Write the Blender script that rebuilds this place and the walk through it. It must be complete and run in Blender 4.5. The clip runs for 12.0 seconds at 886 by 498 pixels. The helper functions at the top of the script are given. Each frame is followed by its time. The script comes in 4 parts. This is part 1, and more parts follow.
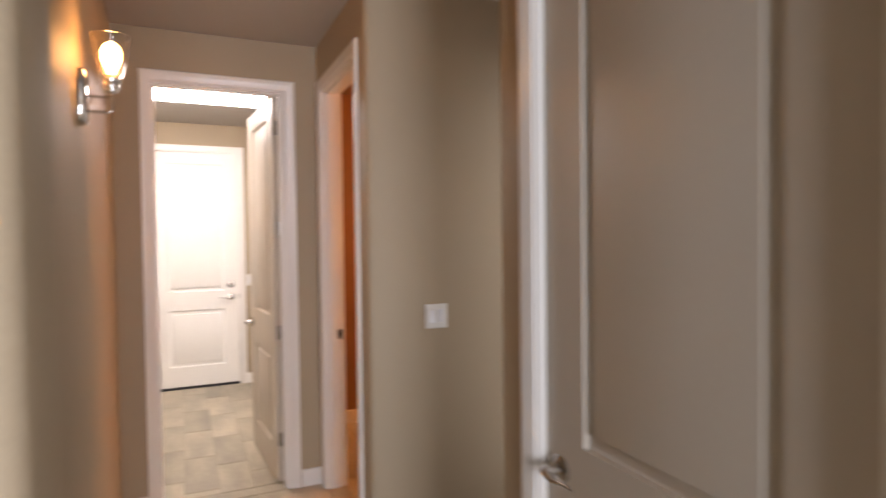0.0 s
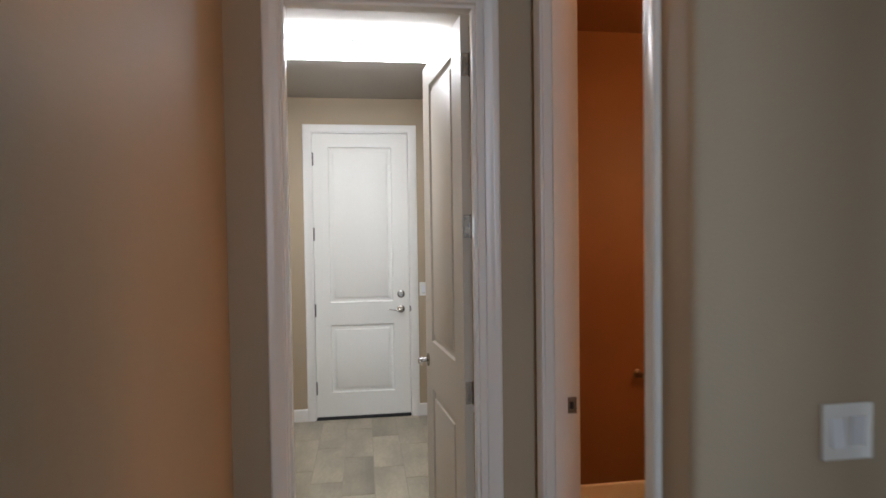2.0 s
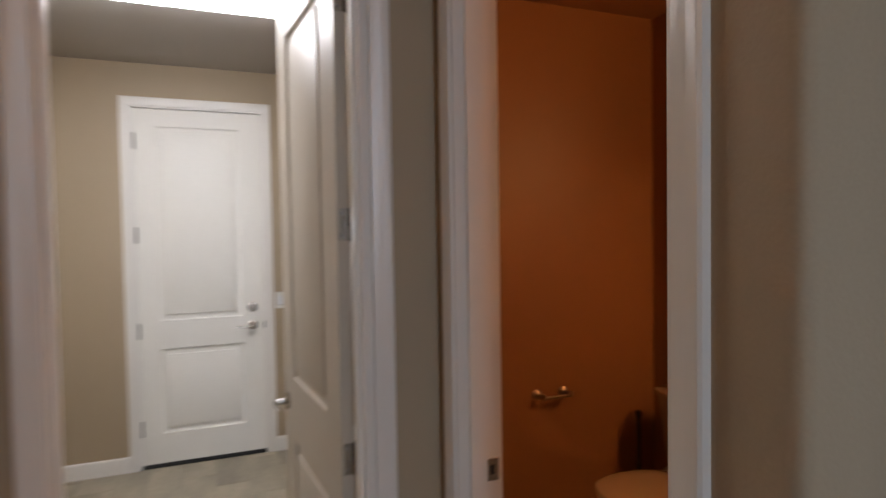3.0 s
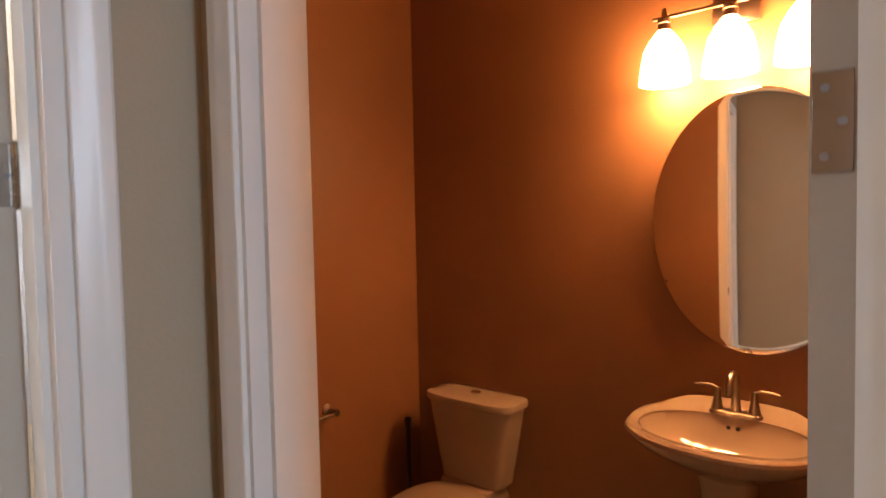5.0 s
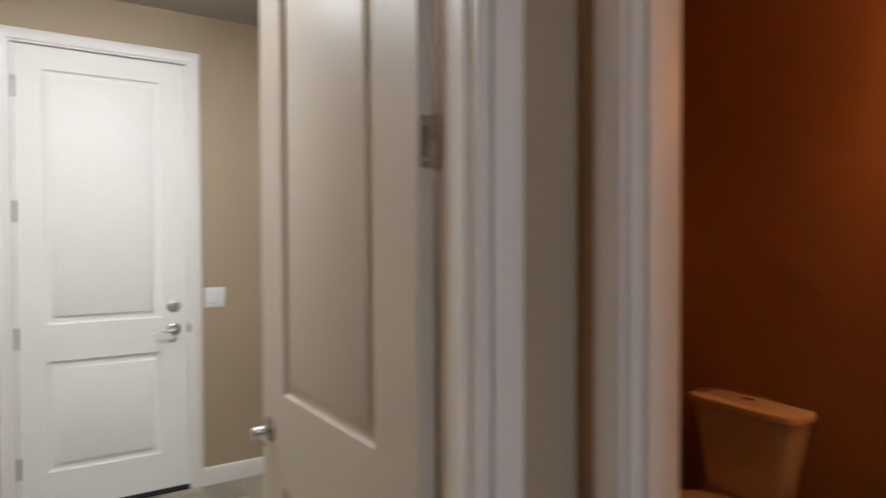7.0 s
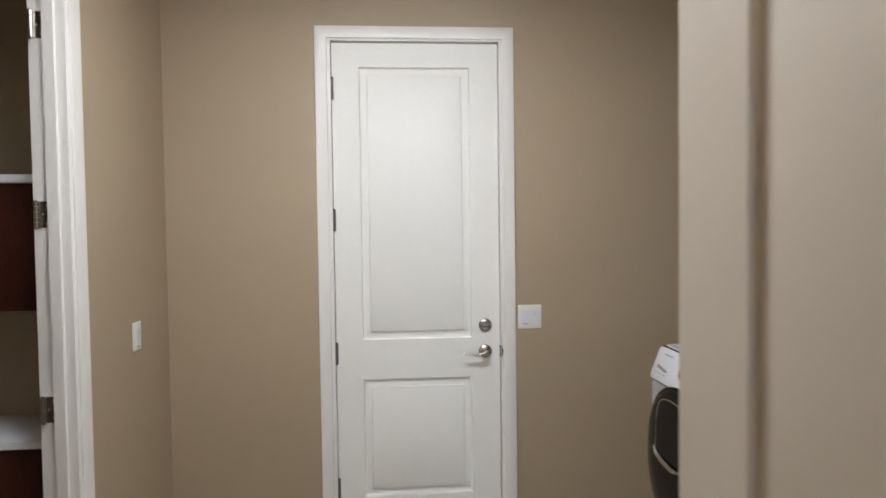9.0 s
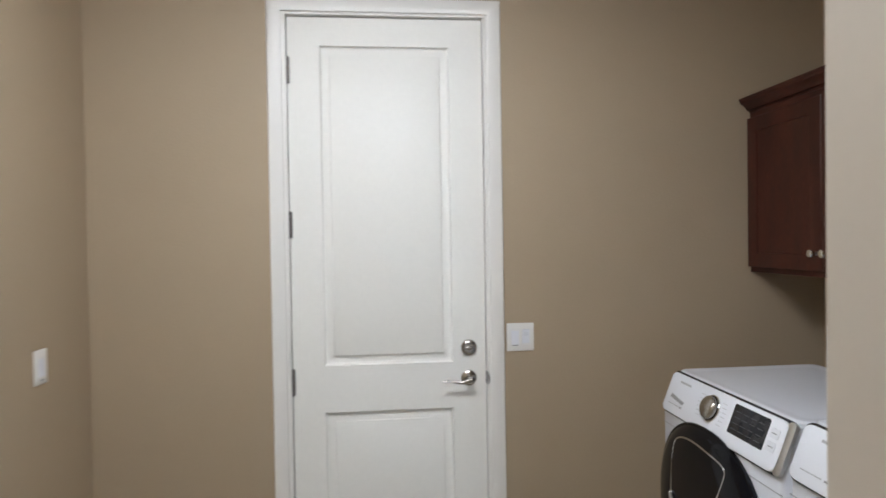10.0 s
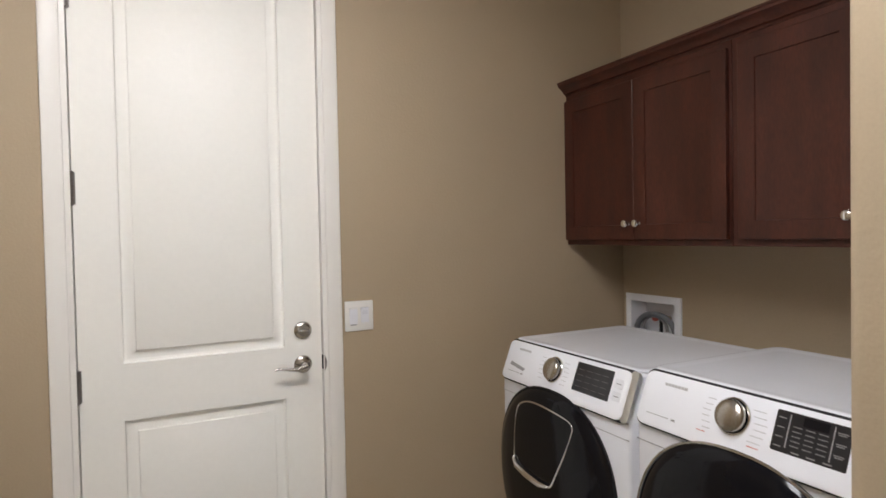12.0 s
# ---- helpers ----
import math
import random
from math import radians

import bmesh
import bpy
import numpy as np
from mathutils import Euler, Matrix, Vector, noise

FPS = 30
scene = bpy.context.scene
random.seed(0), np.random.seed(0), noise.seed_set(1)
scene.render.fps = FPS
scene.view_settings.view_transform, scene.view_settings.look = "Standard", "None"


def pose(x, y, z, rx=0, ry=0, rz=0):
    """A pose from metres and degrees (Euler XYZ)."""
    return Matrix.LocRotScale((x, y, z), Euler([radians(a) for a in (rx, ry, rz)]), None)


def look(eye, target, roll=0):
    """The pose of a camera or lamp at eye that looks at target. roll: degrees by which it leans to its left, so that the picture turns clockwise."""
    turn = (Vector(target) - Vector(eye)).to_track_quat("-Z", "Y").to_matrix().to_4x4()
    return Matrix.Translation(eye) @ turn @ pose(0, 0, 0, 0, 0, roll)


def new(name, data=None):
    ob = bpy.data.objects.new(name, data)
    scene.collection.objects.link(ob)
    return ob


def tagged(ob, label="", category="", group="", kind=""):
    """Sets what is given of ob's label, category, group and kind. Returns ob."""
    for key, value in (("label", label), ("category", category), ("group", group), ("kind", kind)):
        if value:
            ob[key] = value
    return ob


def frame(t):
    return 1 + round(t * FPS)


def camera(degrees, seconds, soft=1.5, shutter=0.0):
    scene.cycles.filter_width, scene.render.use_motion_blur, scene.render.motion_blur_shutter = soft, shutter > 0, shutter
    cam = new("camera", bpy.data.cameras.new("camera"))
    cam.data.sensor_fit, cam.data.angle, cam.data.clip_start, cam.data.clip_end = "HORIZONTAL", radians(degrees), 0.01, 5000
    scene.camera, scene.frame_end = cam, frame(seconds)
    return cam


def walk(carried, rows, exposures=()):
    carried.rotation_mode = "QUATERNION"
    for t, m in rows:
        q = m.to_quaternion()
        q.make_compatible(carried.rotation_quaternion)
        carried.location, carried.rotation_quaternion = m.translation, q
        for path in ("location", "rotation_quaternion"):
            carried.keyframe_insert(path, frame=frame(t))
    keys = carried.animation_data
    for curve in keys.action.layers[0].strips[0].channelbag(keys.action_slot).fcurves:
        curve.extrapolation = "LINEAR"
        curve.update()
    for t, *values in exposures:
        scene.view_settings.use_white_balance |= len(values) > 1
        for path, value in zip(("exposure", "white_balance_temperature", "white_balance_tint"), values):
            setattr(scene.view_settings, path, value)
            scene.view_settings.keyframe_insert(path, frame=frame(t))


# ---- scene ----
cam = camera(74.8, 12.0, shutter=0.7)
PATH = [
    (0, (-0.128, -6.545, 1.563), (0.686, -4.718, 1.514), -0.7),
    (0.5, (-0.035, -6.241, 1.571), (0.467, -4.305, 1.523), -0.7),
    (1, (0.024, -5.856, 1.591), (0.333, -3.881, 1.533), -1.0),
    (1.5, (0.007, -5.434, 1.605), (0.259, -3.451, 1.547), -1.0),
    (2, (-0.002, -5.026, 1.592), (0.269, -3.045, 1.535), -0.8),
    (2.5, (0.03, -4.676, 1.585), (0.417, -2.714, 1.527), -1.0),
    (3, (0.066, -4.383, 1.594), (0.8, -2.524, 1.53), -0.9),
    (3.5, (0.085, -4.132, 1.581), (1.14, -2.434, 1.527), -0.4),
    (3.7, (0.11, -4.054, 1.595), (1.258, -2.418, 1.531), -0.6),
    (5.3, (0.165, -3.773, 1.478), (1.734, -2.535, 1.411), -1.1),
    (5.5, (0.15, -3.782, 1.433), (1.715, -2.537, 1.391), -0.9),
    (6, (0.061, -3.756, 1.425), (1.557, -2.429, 1.382), -0.9),
    (6.5, (-0.017, -3.723, 1.439), (1.282, -2.203, 1.391), -0.3),
    (7, (-0.084, -3.638, 1.453), (0.952, -1.927, 1.413), -0.2),
    (7.5, (-0.141, -3.516, 1.483), (0.602, -1.66, 1.437), -0.1),
    (7.7, (-0.124, -3.433, 1.494), (0.489, -1.53, 1.446), -0.1),
    (9.3, (-0.076, -2.698, 1.533), (0.047, -0.703, 1.476), -0.8),
    (9.5, (-0.058, -2.604, 1.528), (0.071, -0.608, 1.48), -0.8),
    (10, (-0.025, -2.434, 1.521), (0.166, -0.443, 1.49), -0.9),
    (10.5, (-0.069, -2.314, 1.533), (0.364, -0.362, 1.49), -1.1),
    (11, (-0.139, -2.249, 1.497), (0.558, -0.375, 1.451), -1.2),
    (11.5, (-0.17, -2.217, 1.459), (0.659, -0.398, 1.413), -1.1),
    (12, (-0.184, -2.22, 1.415), (0.705, -0.429, 1.369), -1.1),
]
EXPOSURE = [(0.0, 0.72, 7600, 22), (0.5, 0.56, 7150, 16), (1.0, 0.0, 6800, 14), (2.0, -0.18, 6300, 9), (2.5, -0.30, 6450, 12), (3.0, -0.32, 6650, 13), (3.5, -0.30, 6700, 15), (5.5, 0.84, 6100, 10),
            (6.3, 0.72, 6150, 9), (7.5, -0.36, 6600, 9), (9.5, -0.06, 6200, 9), (10.0, -0.07, 6150, 8), (10.5, -0.08, 6650, 12), (11.0, -0.06, 6700, 12), (12.0, 0.03, 6700, 11)]
walk(cam, [(t, look(eye, target, roll)) for t, eye, target, roll in PATH], EXPOSURE)

# ---- world and light ----
world = bpy.data.worlds.new("world")
scene.world = world
world.use_nodes = True
wn = world.node_tree.nodes
sky = wn.new("ShaderNodeTexSky")
sky.sky_type = 'NISHITA'
sky.sun_disc = False
sky.sun_elevation = radians(40)
sky.sun_rotation = radians(0)
world.node_tree.links.new(sky.outputs[0], wn["Background"].inputs[0])
wn["Background"].inputs[1].default_value = 0.12
sun_data = bpy.data.lights.new("sun", 'SUN')
sun_data.energy, sun_data.angle, sun_data.color = 2.0, radians(0.5), (1.0, 0.95, 0.88)
sun_ob = new("sun", sun_data)
sun_ob.matrix_world = look((0, 30, 25), (0, 0, 0))
sky_data = bpy.data.lights.new("window_sky", 'AREA')
sky_data.shape, sky_data.size, sky_data.size_y, sky_data.energy, sky_data.color = 'RECTANGLE', 1.0, 1.7, 82.0, (0.67, 0.81, 1.0)
sky_lamp = new("window_sky", sky_data)
sky_lamp.matrix_world = look((0.02, -9.42, 1.45), (0.02, 0, 1.45))
# the corridor's narrow end window; an unseen south fill added for the switch wall
for name, wide, tall, watts, at, towards in (("end_window_sky", 0.17, 2.2, 1.7, (1.545, -4.175, 1.27), (0, -4.175, 1.25)),
                                             ("switch_wall_fill", 0.36, 1.5, 1.9, (1.27, -5.11, 1.45), (1.20, 0, 1.40))):
    side_data = bpy.data.lights.new(name, 'AREA')
    side_data.shape, side_data.size, side_data.size_y, side_data.energy, side_data.color = 'RECTANGLE', wide, tall, watts, (0.78, 0.88, 1.0)
    new(name, side_data).matrix_world = look(at, towards)

TUBE_LIGHT = 27.0       # laundry ceiling diffusers
SCONCE_LIGHT = 32.0   # hall sconce bulb
VANITY_LIGHT = 39.0    # powder room shades


# ---- materials ----
def material(name, base, rough=0.5, metal=0.0, vary=0.06, scale=3.0, grain=0.0, grain_scale=200.0, streak=(1, 1, 1), bump=0.0, bump_scale=150.0,
             coat=0.0, piece=0.0, spec=0.5):
    """A Principled surface with broad stains, fine grain and relief."""
    m = bpy.data.materials.new(name)
    m.use_nodes = True
    n, l = m.node_tree.nodes, m.node_tree.links
    p = n["Principled BSDF"]
    p.inputs["Roughness"].default_value, p.inputs["Metallic"].default_value = rough, metal
    p.inputs["Coat Weight"].default_value = coat
    p.inputs["Specular IOR Level"].default_value = spec
    tc = n.new("ShaderNodeTexCoord")
    mp = n.new("ShaderNodeMapping")
    mp.inputs["Scale"].default_value = streak
    l.new(tc.outputs["Object"], mp.inputs["Vector"])
    if piece:
        own = n.new("ShaderNodeObjectInfo")
        far = n.new("ShaderNodeVectorMath")
        far.operation = 'SCALE'
        far.inputs[0].default_value = (37.0, 61.0, 23.0)
        l.new(own.outputs["Random"], far.inputs["Scale"])
        l.new(far.outputs[0], mp.inputs["Location"])
    big = n.new("ShaderNodeTexNoise")
    big.inputs["Scale"].default_value, big.inputs["Detail"].default_value = scale, 5
    l.new(mp.outputs[0], big.inputs["Vector"])
    fine = n.new("ShaderNodeTexNoise")
    fine.inputs["Scale"].default_value, fine.inputs["Detail"].default_value = grain_scale, 3
    l.new(mp.outputs[0], fine.inputs["Vector"])
    span = n.new("ShaderNodeMapRange")
    span.inputs["From Min"].default_value, span.inputs["From Max"].default_value = 0.3, 0.7
    span.inputs["To Min"].default_value, span.inputs["To Max"].default_value = 1 - vary, 1 + vary
    l.new(big.outputs["Fac"], span.inputs["Value"])
    value = span.outputs[0]
    for amount, source in ((grain, fine.outputs["Fac"]), (piece, None)):
        if amount:
            if source is None:
                info = n.new("ShaderNodeObjectInfo")
                source = info.outputs["Random"]
            s2 = n.new("ShaderNodeMapRange")
            lo, hi = (0.0, 1.0) if amount is piece else (0.3, 0.7)
            s2.inputs["From Min"].default_value, s2.inputs["From Max"].default_value = lo, hi
            s2.inputs["To Min"].default_value, s2.inputs["To Max"].default_value = 1 - amount, 1 + amount
            l.new(source, s2.inputs["Value"])
            mul = n.new("ShaderNodeMath")
            mul.operation = 'MULTIPLY'
            l.new(value, mul.inputs[0]), l.new(s2.outputs[0], mul.inputs[1])
            value = mul.outputs[0]
    col = n.new("ShaderNodeVectorMath")
    col.operation = 'SCALE'
    col.inputs[0].default_value = base
    l.new(value, col.inputs["Scale"])
    l.new(col.outputs[0], p.inputs["Base Color"])
    rr = n.new("ShaderNodeMapRange")
    rr.inputs["To Min"].default_value, rr.inputs["To Max"].default_value = max(0.02, rough * 0.88), min(1, rough * 1.12)
    l.new(big.outputs["Fac"], rr.inputs["Value"])
    l.new(rr.outputs[0], p.inputs["Roughness"])
    if bump:
        bt = n.new("ShaderNodeTexNoise")
        bt.inputs["Scale"].default_value, bt.inputs["Detail"].default_value = bump_scale, 4
        l.new(mp.outputs[0], bt.inputs["Vector"])
        b = n.new("ShaderNodeBump")
        b.inputs["Strength"].default_value, b.inputs["Distance"].default_value = bump, 0.003
        l.new(bt.outputs["Fac"], b.inputs["Height"])
        l.new(b.outputs[0], p.inputs["Normal"])
    return m


def glowing(name, color, strength):
    m = bpy.data.materials.new(name)
    m.use_nodes = True
    p = m.node_tree.nodes["Principled BSDF"]
    p.inputs["Base Color"].default_value = (0.8, 0.8, 0.8, 1)
    p.inputs["Emission Color"].default_value = (*color, 1)
    p.inputs["Emission Strength"].default_value = strength
    return m


def clear_glass(name, tint=(1, 1, 1)):
    m = bpy.data.materials.new(name)
    m.use_nodes = True
    p = m.node_tree.nodes["Principled BSDF"]
    p.inputs["Base Color"].default_value = (*tint, 1)
    p.inputs["Transmission Weight"].default_value = 1.0
    p.inputs["Roughness"].default_value = 0.02
    p.inputs["IOR"].default_value = 1.45
    return m


WALL = material("beige_wall_paint", (0.422, 0.334, 0.228), 0.62, vary=0.035, scale=1.2, grain=0.025, bump=0.25, bump_scale=110)
CEIL = material("ceiling_paint", (0.47, 0.43, 0.385), 0.8, vary=0.03, scale=1.5, grain=0.02, bump=0.35, bump_scale=70)
RUST = material("rust_orange_wall_paint", (0.252, 0.114, 0.046), 0.5, vary=0.06, scale=1.6, grain=0.03, bump=0.25, bump_scale=100)
TRIM = material("white_trim_paint", (0.80, 0.775, 0.73), 0.30, vary=0.015, scale=2.5, bump=0.02, bump_scale=60)
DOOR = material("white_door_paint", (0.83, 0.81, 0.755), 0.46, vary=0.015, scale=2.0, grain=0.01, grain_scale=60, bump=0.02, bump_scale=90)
TILE = material("wood_look_tile", (0.35, 0.305, 0.225), 0.36, vary=0.26, scale=2.6, streak=(1.8, 0.7, 1), grain=0.07, grain_scale=30, bump=0.06, bump_scale=40, piece=0.17)
GROUT = material("grey_grout", (0.36, 0.32, 0.25), 0.85, vary=0.1, scale=8, bump=0.3, bump_scale=200)
# the same white paint as DOOR, with the interior doors' shade darkened into it
DOOR_SHADED = material("shaded_white_door_paint", (0.53, 0.472, 0.392), 0.42, vary=0.012, scale=2.0, grain=0.01, grain_scale=60, bump=0.015, bump_scale=90)
STEEL = material("polished_steel_trim", (0.66, 0.645, 0.62), 0.30, 1.0, vary=0.04, scale=20)
PRINT = material("light_grey_print", (0.46, 0.46, 0.47), 0.5, vary=0.05, scale=50)
AGED = material("aged_nickel", (0.20, 0.18, 0.165), 0.38, 0.85, vary=0.10, scale=30, bump=0.02)
NICKEL = material("satin_nickel", (0.46, 0.43, 0.39), 0.26, 1.0, vary=0.08, scale=30, bump=0.02)
CHROME = material("polished_chrome", (0.72, 0.71, 0.69), 0.10, 1.0, vary=0.04, scale=20)
BRONZE = material("brushed_bronze_nickel", (0.32, 0.25, 0.19), 0.33, 1.0, vary=0.08, scale=20)
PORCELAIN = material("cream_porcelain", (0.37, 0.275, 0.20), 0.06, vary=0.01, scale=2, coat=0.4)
ENAMEL = material("white_enamel", (0.76, 0.775, 0.82), 0.24, vary=0.015, scale=3, coat=0.2)
PANEL = material("white_gloss_plastic", (0.82, 0.835, 0.88), 0.16, vary=0.01, scale=4)
BLACK = material("black_gloss", (0.006, 0.006, 0.008), 0.08, vary=0.1, scale=3, spec=0.22)
SCREEN = material("dark_display", (0.022, 0.022, 0.025), 0.12, vary=0.15, scale=20)
INK = material("grey_print", (0.30, 0.30, 0.31), 0.5, vary=0.05, scale=50)
PALE = material("pale_print", (0.17, 0.175, 0.18), 0.5, vary=0.05, scale=50)
FAINT = material("faint_print", (0.06, 0.06, 0.065), 0.4, vary=0.05, scale=50)
RED = material("red_print", (0.55, 0.10, 0.08), 0.5, vary=0.05, scale=50)
RUBBER = material("black_rubber", (0.012, 0.012, 0.012), 0.7, vary=0.2, scale=30, bump=0.1)
HOSE = material("grey_hose", (0.13, 0.14, 0.16), 0.45, vary=0.15, scale=20, bump=0.1)
CHERRY = material("cherry_stained_wood", (0.057, 0.0150, 0.0085), 0.44, vary=0.28, scale=5, streak=(3, 3, 0.7), grain=0.20, grain_scale=55, bump=0.06, bump_scale=80, coat=0.02, spec=0.38)
PLATE = material("white_switch_plastic", (0.80, 0.79, 0.76), 0.3, vary=0.015, scale=10)
MIRROR = material("mirror_silver", (0.93, 0.93, 0.92), 0.008, 1.0, vary=0.005, scale=2)
GLASS = clear_glass("shade_glass", (1.0, 0.95, 0.88))
TUBES = glowing("lit_diffuser", (0.93, 0.95, 1.0), TUBE_LIGHT)
BULB = glowing("lit_bulb", (1.0, 0.52, 0.19), SCONCE_LIGHT)
SHADE = glowing("lit_frosted_shade", (1.0, 0.47, 0.17), VANITY_LIGHT)


# ---- mesh helpers ----
def box(bm, x0, x1, y0, y1, z0, z1, bevel=0.0, segs=2):
    v = [bm.verts.new((x, y, z)) for x in (x0, x1) for y in (y0, y1) for z in (z0, z1)]
    f = [bm.faces.new([v[i] for i in q]) for q in ((0, 1, 3, 2), (4, 6, 7, 5), (0, 4, 5, 1), (2, 3, 7, 6), (0, 2, 6, 4), (1, 5, 7, 3))]
    if bevel:
        e = list({e for q in f for e in q.edges})
        bmesh.ops.bevel(bm, geom=e, offset=bevel, segments=segs, affect='EDGES', profile=0.5)
    return bm


def loft(bm, rings, close=True, cap=True):
    rows = [[bm.verts.new(p) for p in r] for r in rings]
    n = len(rows[0])
    for a, b in zip(rows, rows[1:]):
        for i in range(n if close else n - 1):
            j = (i + 1) % n
            bm.faces.new((a[i], a[j], b[j], b[i]))
    if cap:
        bm.faces.new(rows[0][::-1])
        bm.faces.new(rows[-1])
    return bm


def ring(cx, cy, z, a, b, power=2.0, count=36):
    out = []
    for i in range(count):
        t = 2 * math.pi * i / count
        c, s = math.cos(t), math.sin(t)
        out.append((cx + a * math.copysign(abs(c) ** (2 / power), c), cy + b * math.copysign(abs(s) ** (2 / power), s), z))
    return out


def tube(bm, points, radius, count=12, cap=True, radii=None):
    pts = [Vector(p) for p in points]
    rings = []
    side = None
    for i, p in enumerate(pts):
        d = (pts[min(i + 1, len(pts) - 1)] - pts[max(i - 1, 0)]).normalized()
        if side is None:
            side = d.orthogonal().normalized()
        side = (side - d * side.dot(d)).normalized()
        up = d.cross(side)
        r = radii[i] if radii else radius
        rings.append([tuple(p + (side * math.cos(2 * math.pi * k / count) + up * math.sin(2 * math.pi * k / count)) * r) for k in range(count)])
    return loft(bm, rings, cap=cap)


def turned(bm, axis_from, profile, direction=(0, 0, 1), count=24):
    """A turned solid: profile rows of (height, radius) along direction."""
    d = Vector(direction).normalized()
    o = Vector(axis_from)
    return tube(bm, [o + d * h for h, r in profile], 0, count, True, [r for h, r in profile])


def arc(cx, cz, r, a0, a1, n):
    return [(cx + r * math.cos(radians(a0 + (a1 - a0) * i / n)), cz + r * math.sin(radians(a0 + (a1 - a0) * i / n))) for i in range(n + 1)]


def mesh_of(name, bm, mat, smooth=True):
    bmesh.ops.remove_doubles(bm, verts=bm.verts, dist=1e-5)
    bmesh.ops.recalc_face_normals(bm, faces=bm.faces)
    me = bpy.data.meshes.new(name)
    bm.to_mesh(me)
    bm.free()
    me.materials.append(mat)
    if smooth:
        me.shade_smooth()
        me.set_sharp_from_angle(angle=radians(38))
    return me


def part(name, bm, mat, parent=None, label=""):
    ob = new(name, mesh_of(name, bm, mat))
    if parent is not None:
        ob.parent = parent
    if label:
        ob["label"] = label
    return ob


def shared(name, me, parent, at=(0, 0, 0)):
    ob = new(name, me)
    ob.parent = parent
    ob.location = at
    return ob


def thing(name, label, category, m, group=""):
    ob = new(name)
    ob.empty_display_size = 0.05
    ob.matrix_world = m
    return tagged(ob, label, category, group)


def structure(name, bm, mat, label="", category=""):
    return tagged(part(name, bm, mat), label, category, kind="structure")


def B(*a, **k):
    return box(bmesh.new(), *a, **k)


# a wall plane: facing 'y-', 'y+', 'x-' or 'x+' at offset c; (a, v, z) = along, proud of the wall, height
def onto(face, c):
    sign = -1 if face[1] == '-' else 1
    if face[0] == 'y':
        return lambda a, v, z: (a, c + sign * v, z)
    return lambda a, v, z: (c + sign * v, a, z)


CEILING = 2.74
HEAD = 2.455


# ---- the walls ----
def wall_with_opening(name, axis, c0, c1, a0, a1, openings, mat, label, bevel=0.0):
    """A wall from a0 to a1 along its run, c0 to c1 thick, with openings (from, to, sill, head)."""
    bm = bmesh.new()
    cuts = [a0] + [v for o in sorted(openings) for v in o[:2]] + [a1]
    heads = {o[0]: o for o in openings}

    def piece(p, q, z0, z1):
        if axis == 'x':
            box(bm, p, q, c0, c1, z0, z1)
        else:
            box(bm, c0, c1, p, q, z0, z1)
    for i, (p, q) in enumerate(zip(cuts, cuts[1:])):
        if p in heads and i % 2 == 1:
            o = heads[p]
            if o[2] > 0:
                piece(p, q, 0, o[2])
            piece(p, q, o[3], CEILING)
        else:
            piece(p, q, 0, CEILING)
    return structure(name, bm, mat, label, "wall")


def rounded_wall(name, x0, x1, y0, y1, corners, mat, label, r=0.022):
    """A solid wall block whose named vertical corners are bull-nosed."""
    pts = []
    for cx, cy, key, a in ((x0, y0, 'sw', 180), (x1, y0, 'se', 270), (x1, y1, 'ne', 0), (x0, y1, 'nw', 90)):
        if key in corners:
            ox, oy = cx + (r if cx == x0 else -r), cy + (r if cy == y0 else -r)
            pts += arc(ox, oy, r, a, a + 90, 6)
        else:
            pts.append((cx, cy))
    bm = bmesh.new()
    loft(bm, [[(x, y, z) for x, y in pts] for z in (0, CEILING)])
    return structure(name, bm, mat, label, "wall")


def skew(ob):
    """The hall's left wall stands 1.6 degrees out of square about its far corner."""
    far = Matrix.Translation((-0.478, -2.90, 0))
    ob.matrix_world = far @ pose(0, 0, 0, 0, 0, 1.6) @ far.inverted() @ ob.matrix_world
    return ob


skew(rounded_wall("wall_hall_left", -0.60, -0.478, -6.07, -2.90, (), WALL, "beige painted hall wall with orange-peel texture"))
rounded_wall("wall_entry_stub", -3.6, -0.205, -6.195, -6.075, ('ne', 'se'), WALL, "beige painted wall end with rounded corner")
wall_with_opening("wall_hall_end", 'x', -2.90, -2.785, -1.32, 0.645, [(-0.300, 0.460, 0, HEAD)], WALL, "beige painted wall with a white-cased doorway")
wall_with_opening("wall_hall_right", 'y', 0.645, 0.705, -3.90, -1.797, [(-3.785, -2.990, 0, HEAD)], WALL, "beige painted wall with a powder room doorway")
rounded_wall("wall_switch", 0.645, 2.43, -3.955, -3.90, ('sw',), WALL, "beige painted wall with rounded corner and light switch")
wall_with_opening("wall_powder_west", 'y', 0.705, 0.765, -3.90, -1.797, [(-3.785, -2.990, 0, HEAD)], RUST, "rust orange painted powder room wall")
rounded_wall("wall_powder_south", 0.765, 2.43, -3.90, -3.845, (), RUST, "rust orange painted powder room wall")
rounded_wall("wall_powder_east", 2.335, 2.43, -3.845, -1.815, (), RUST, "rust orange painted wall behind basin and toilet")
rounded_wall("wall_powder_north", 0.765, 2.43, -1.815, -1.797, (), RUST, "rust orange painted powder room wall")
rounded_wall("wall_alcove", 0.645, 2.06, -1.797, -1.762, ("nw",), WALL, "beige painted wall beside the dryer")
wall_with_opening("wall_laundry_east", 'y', 1.917, 2.06, -1.762, 0.10, [(-0.347, -0.077, 0.891, 1.084)], WALL, "beige painted wall behind the machines")
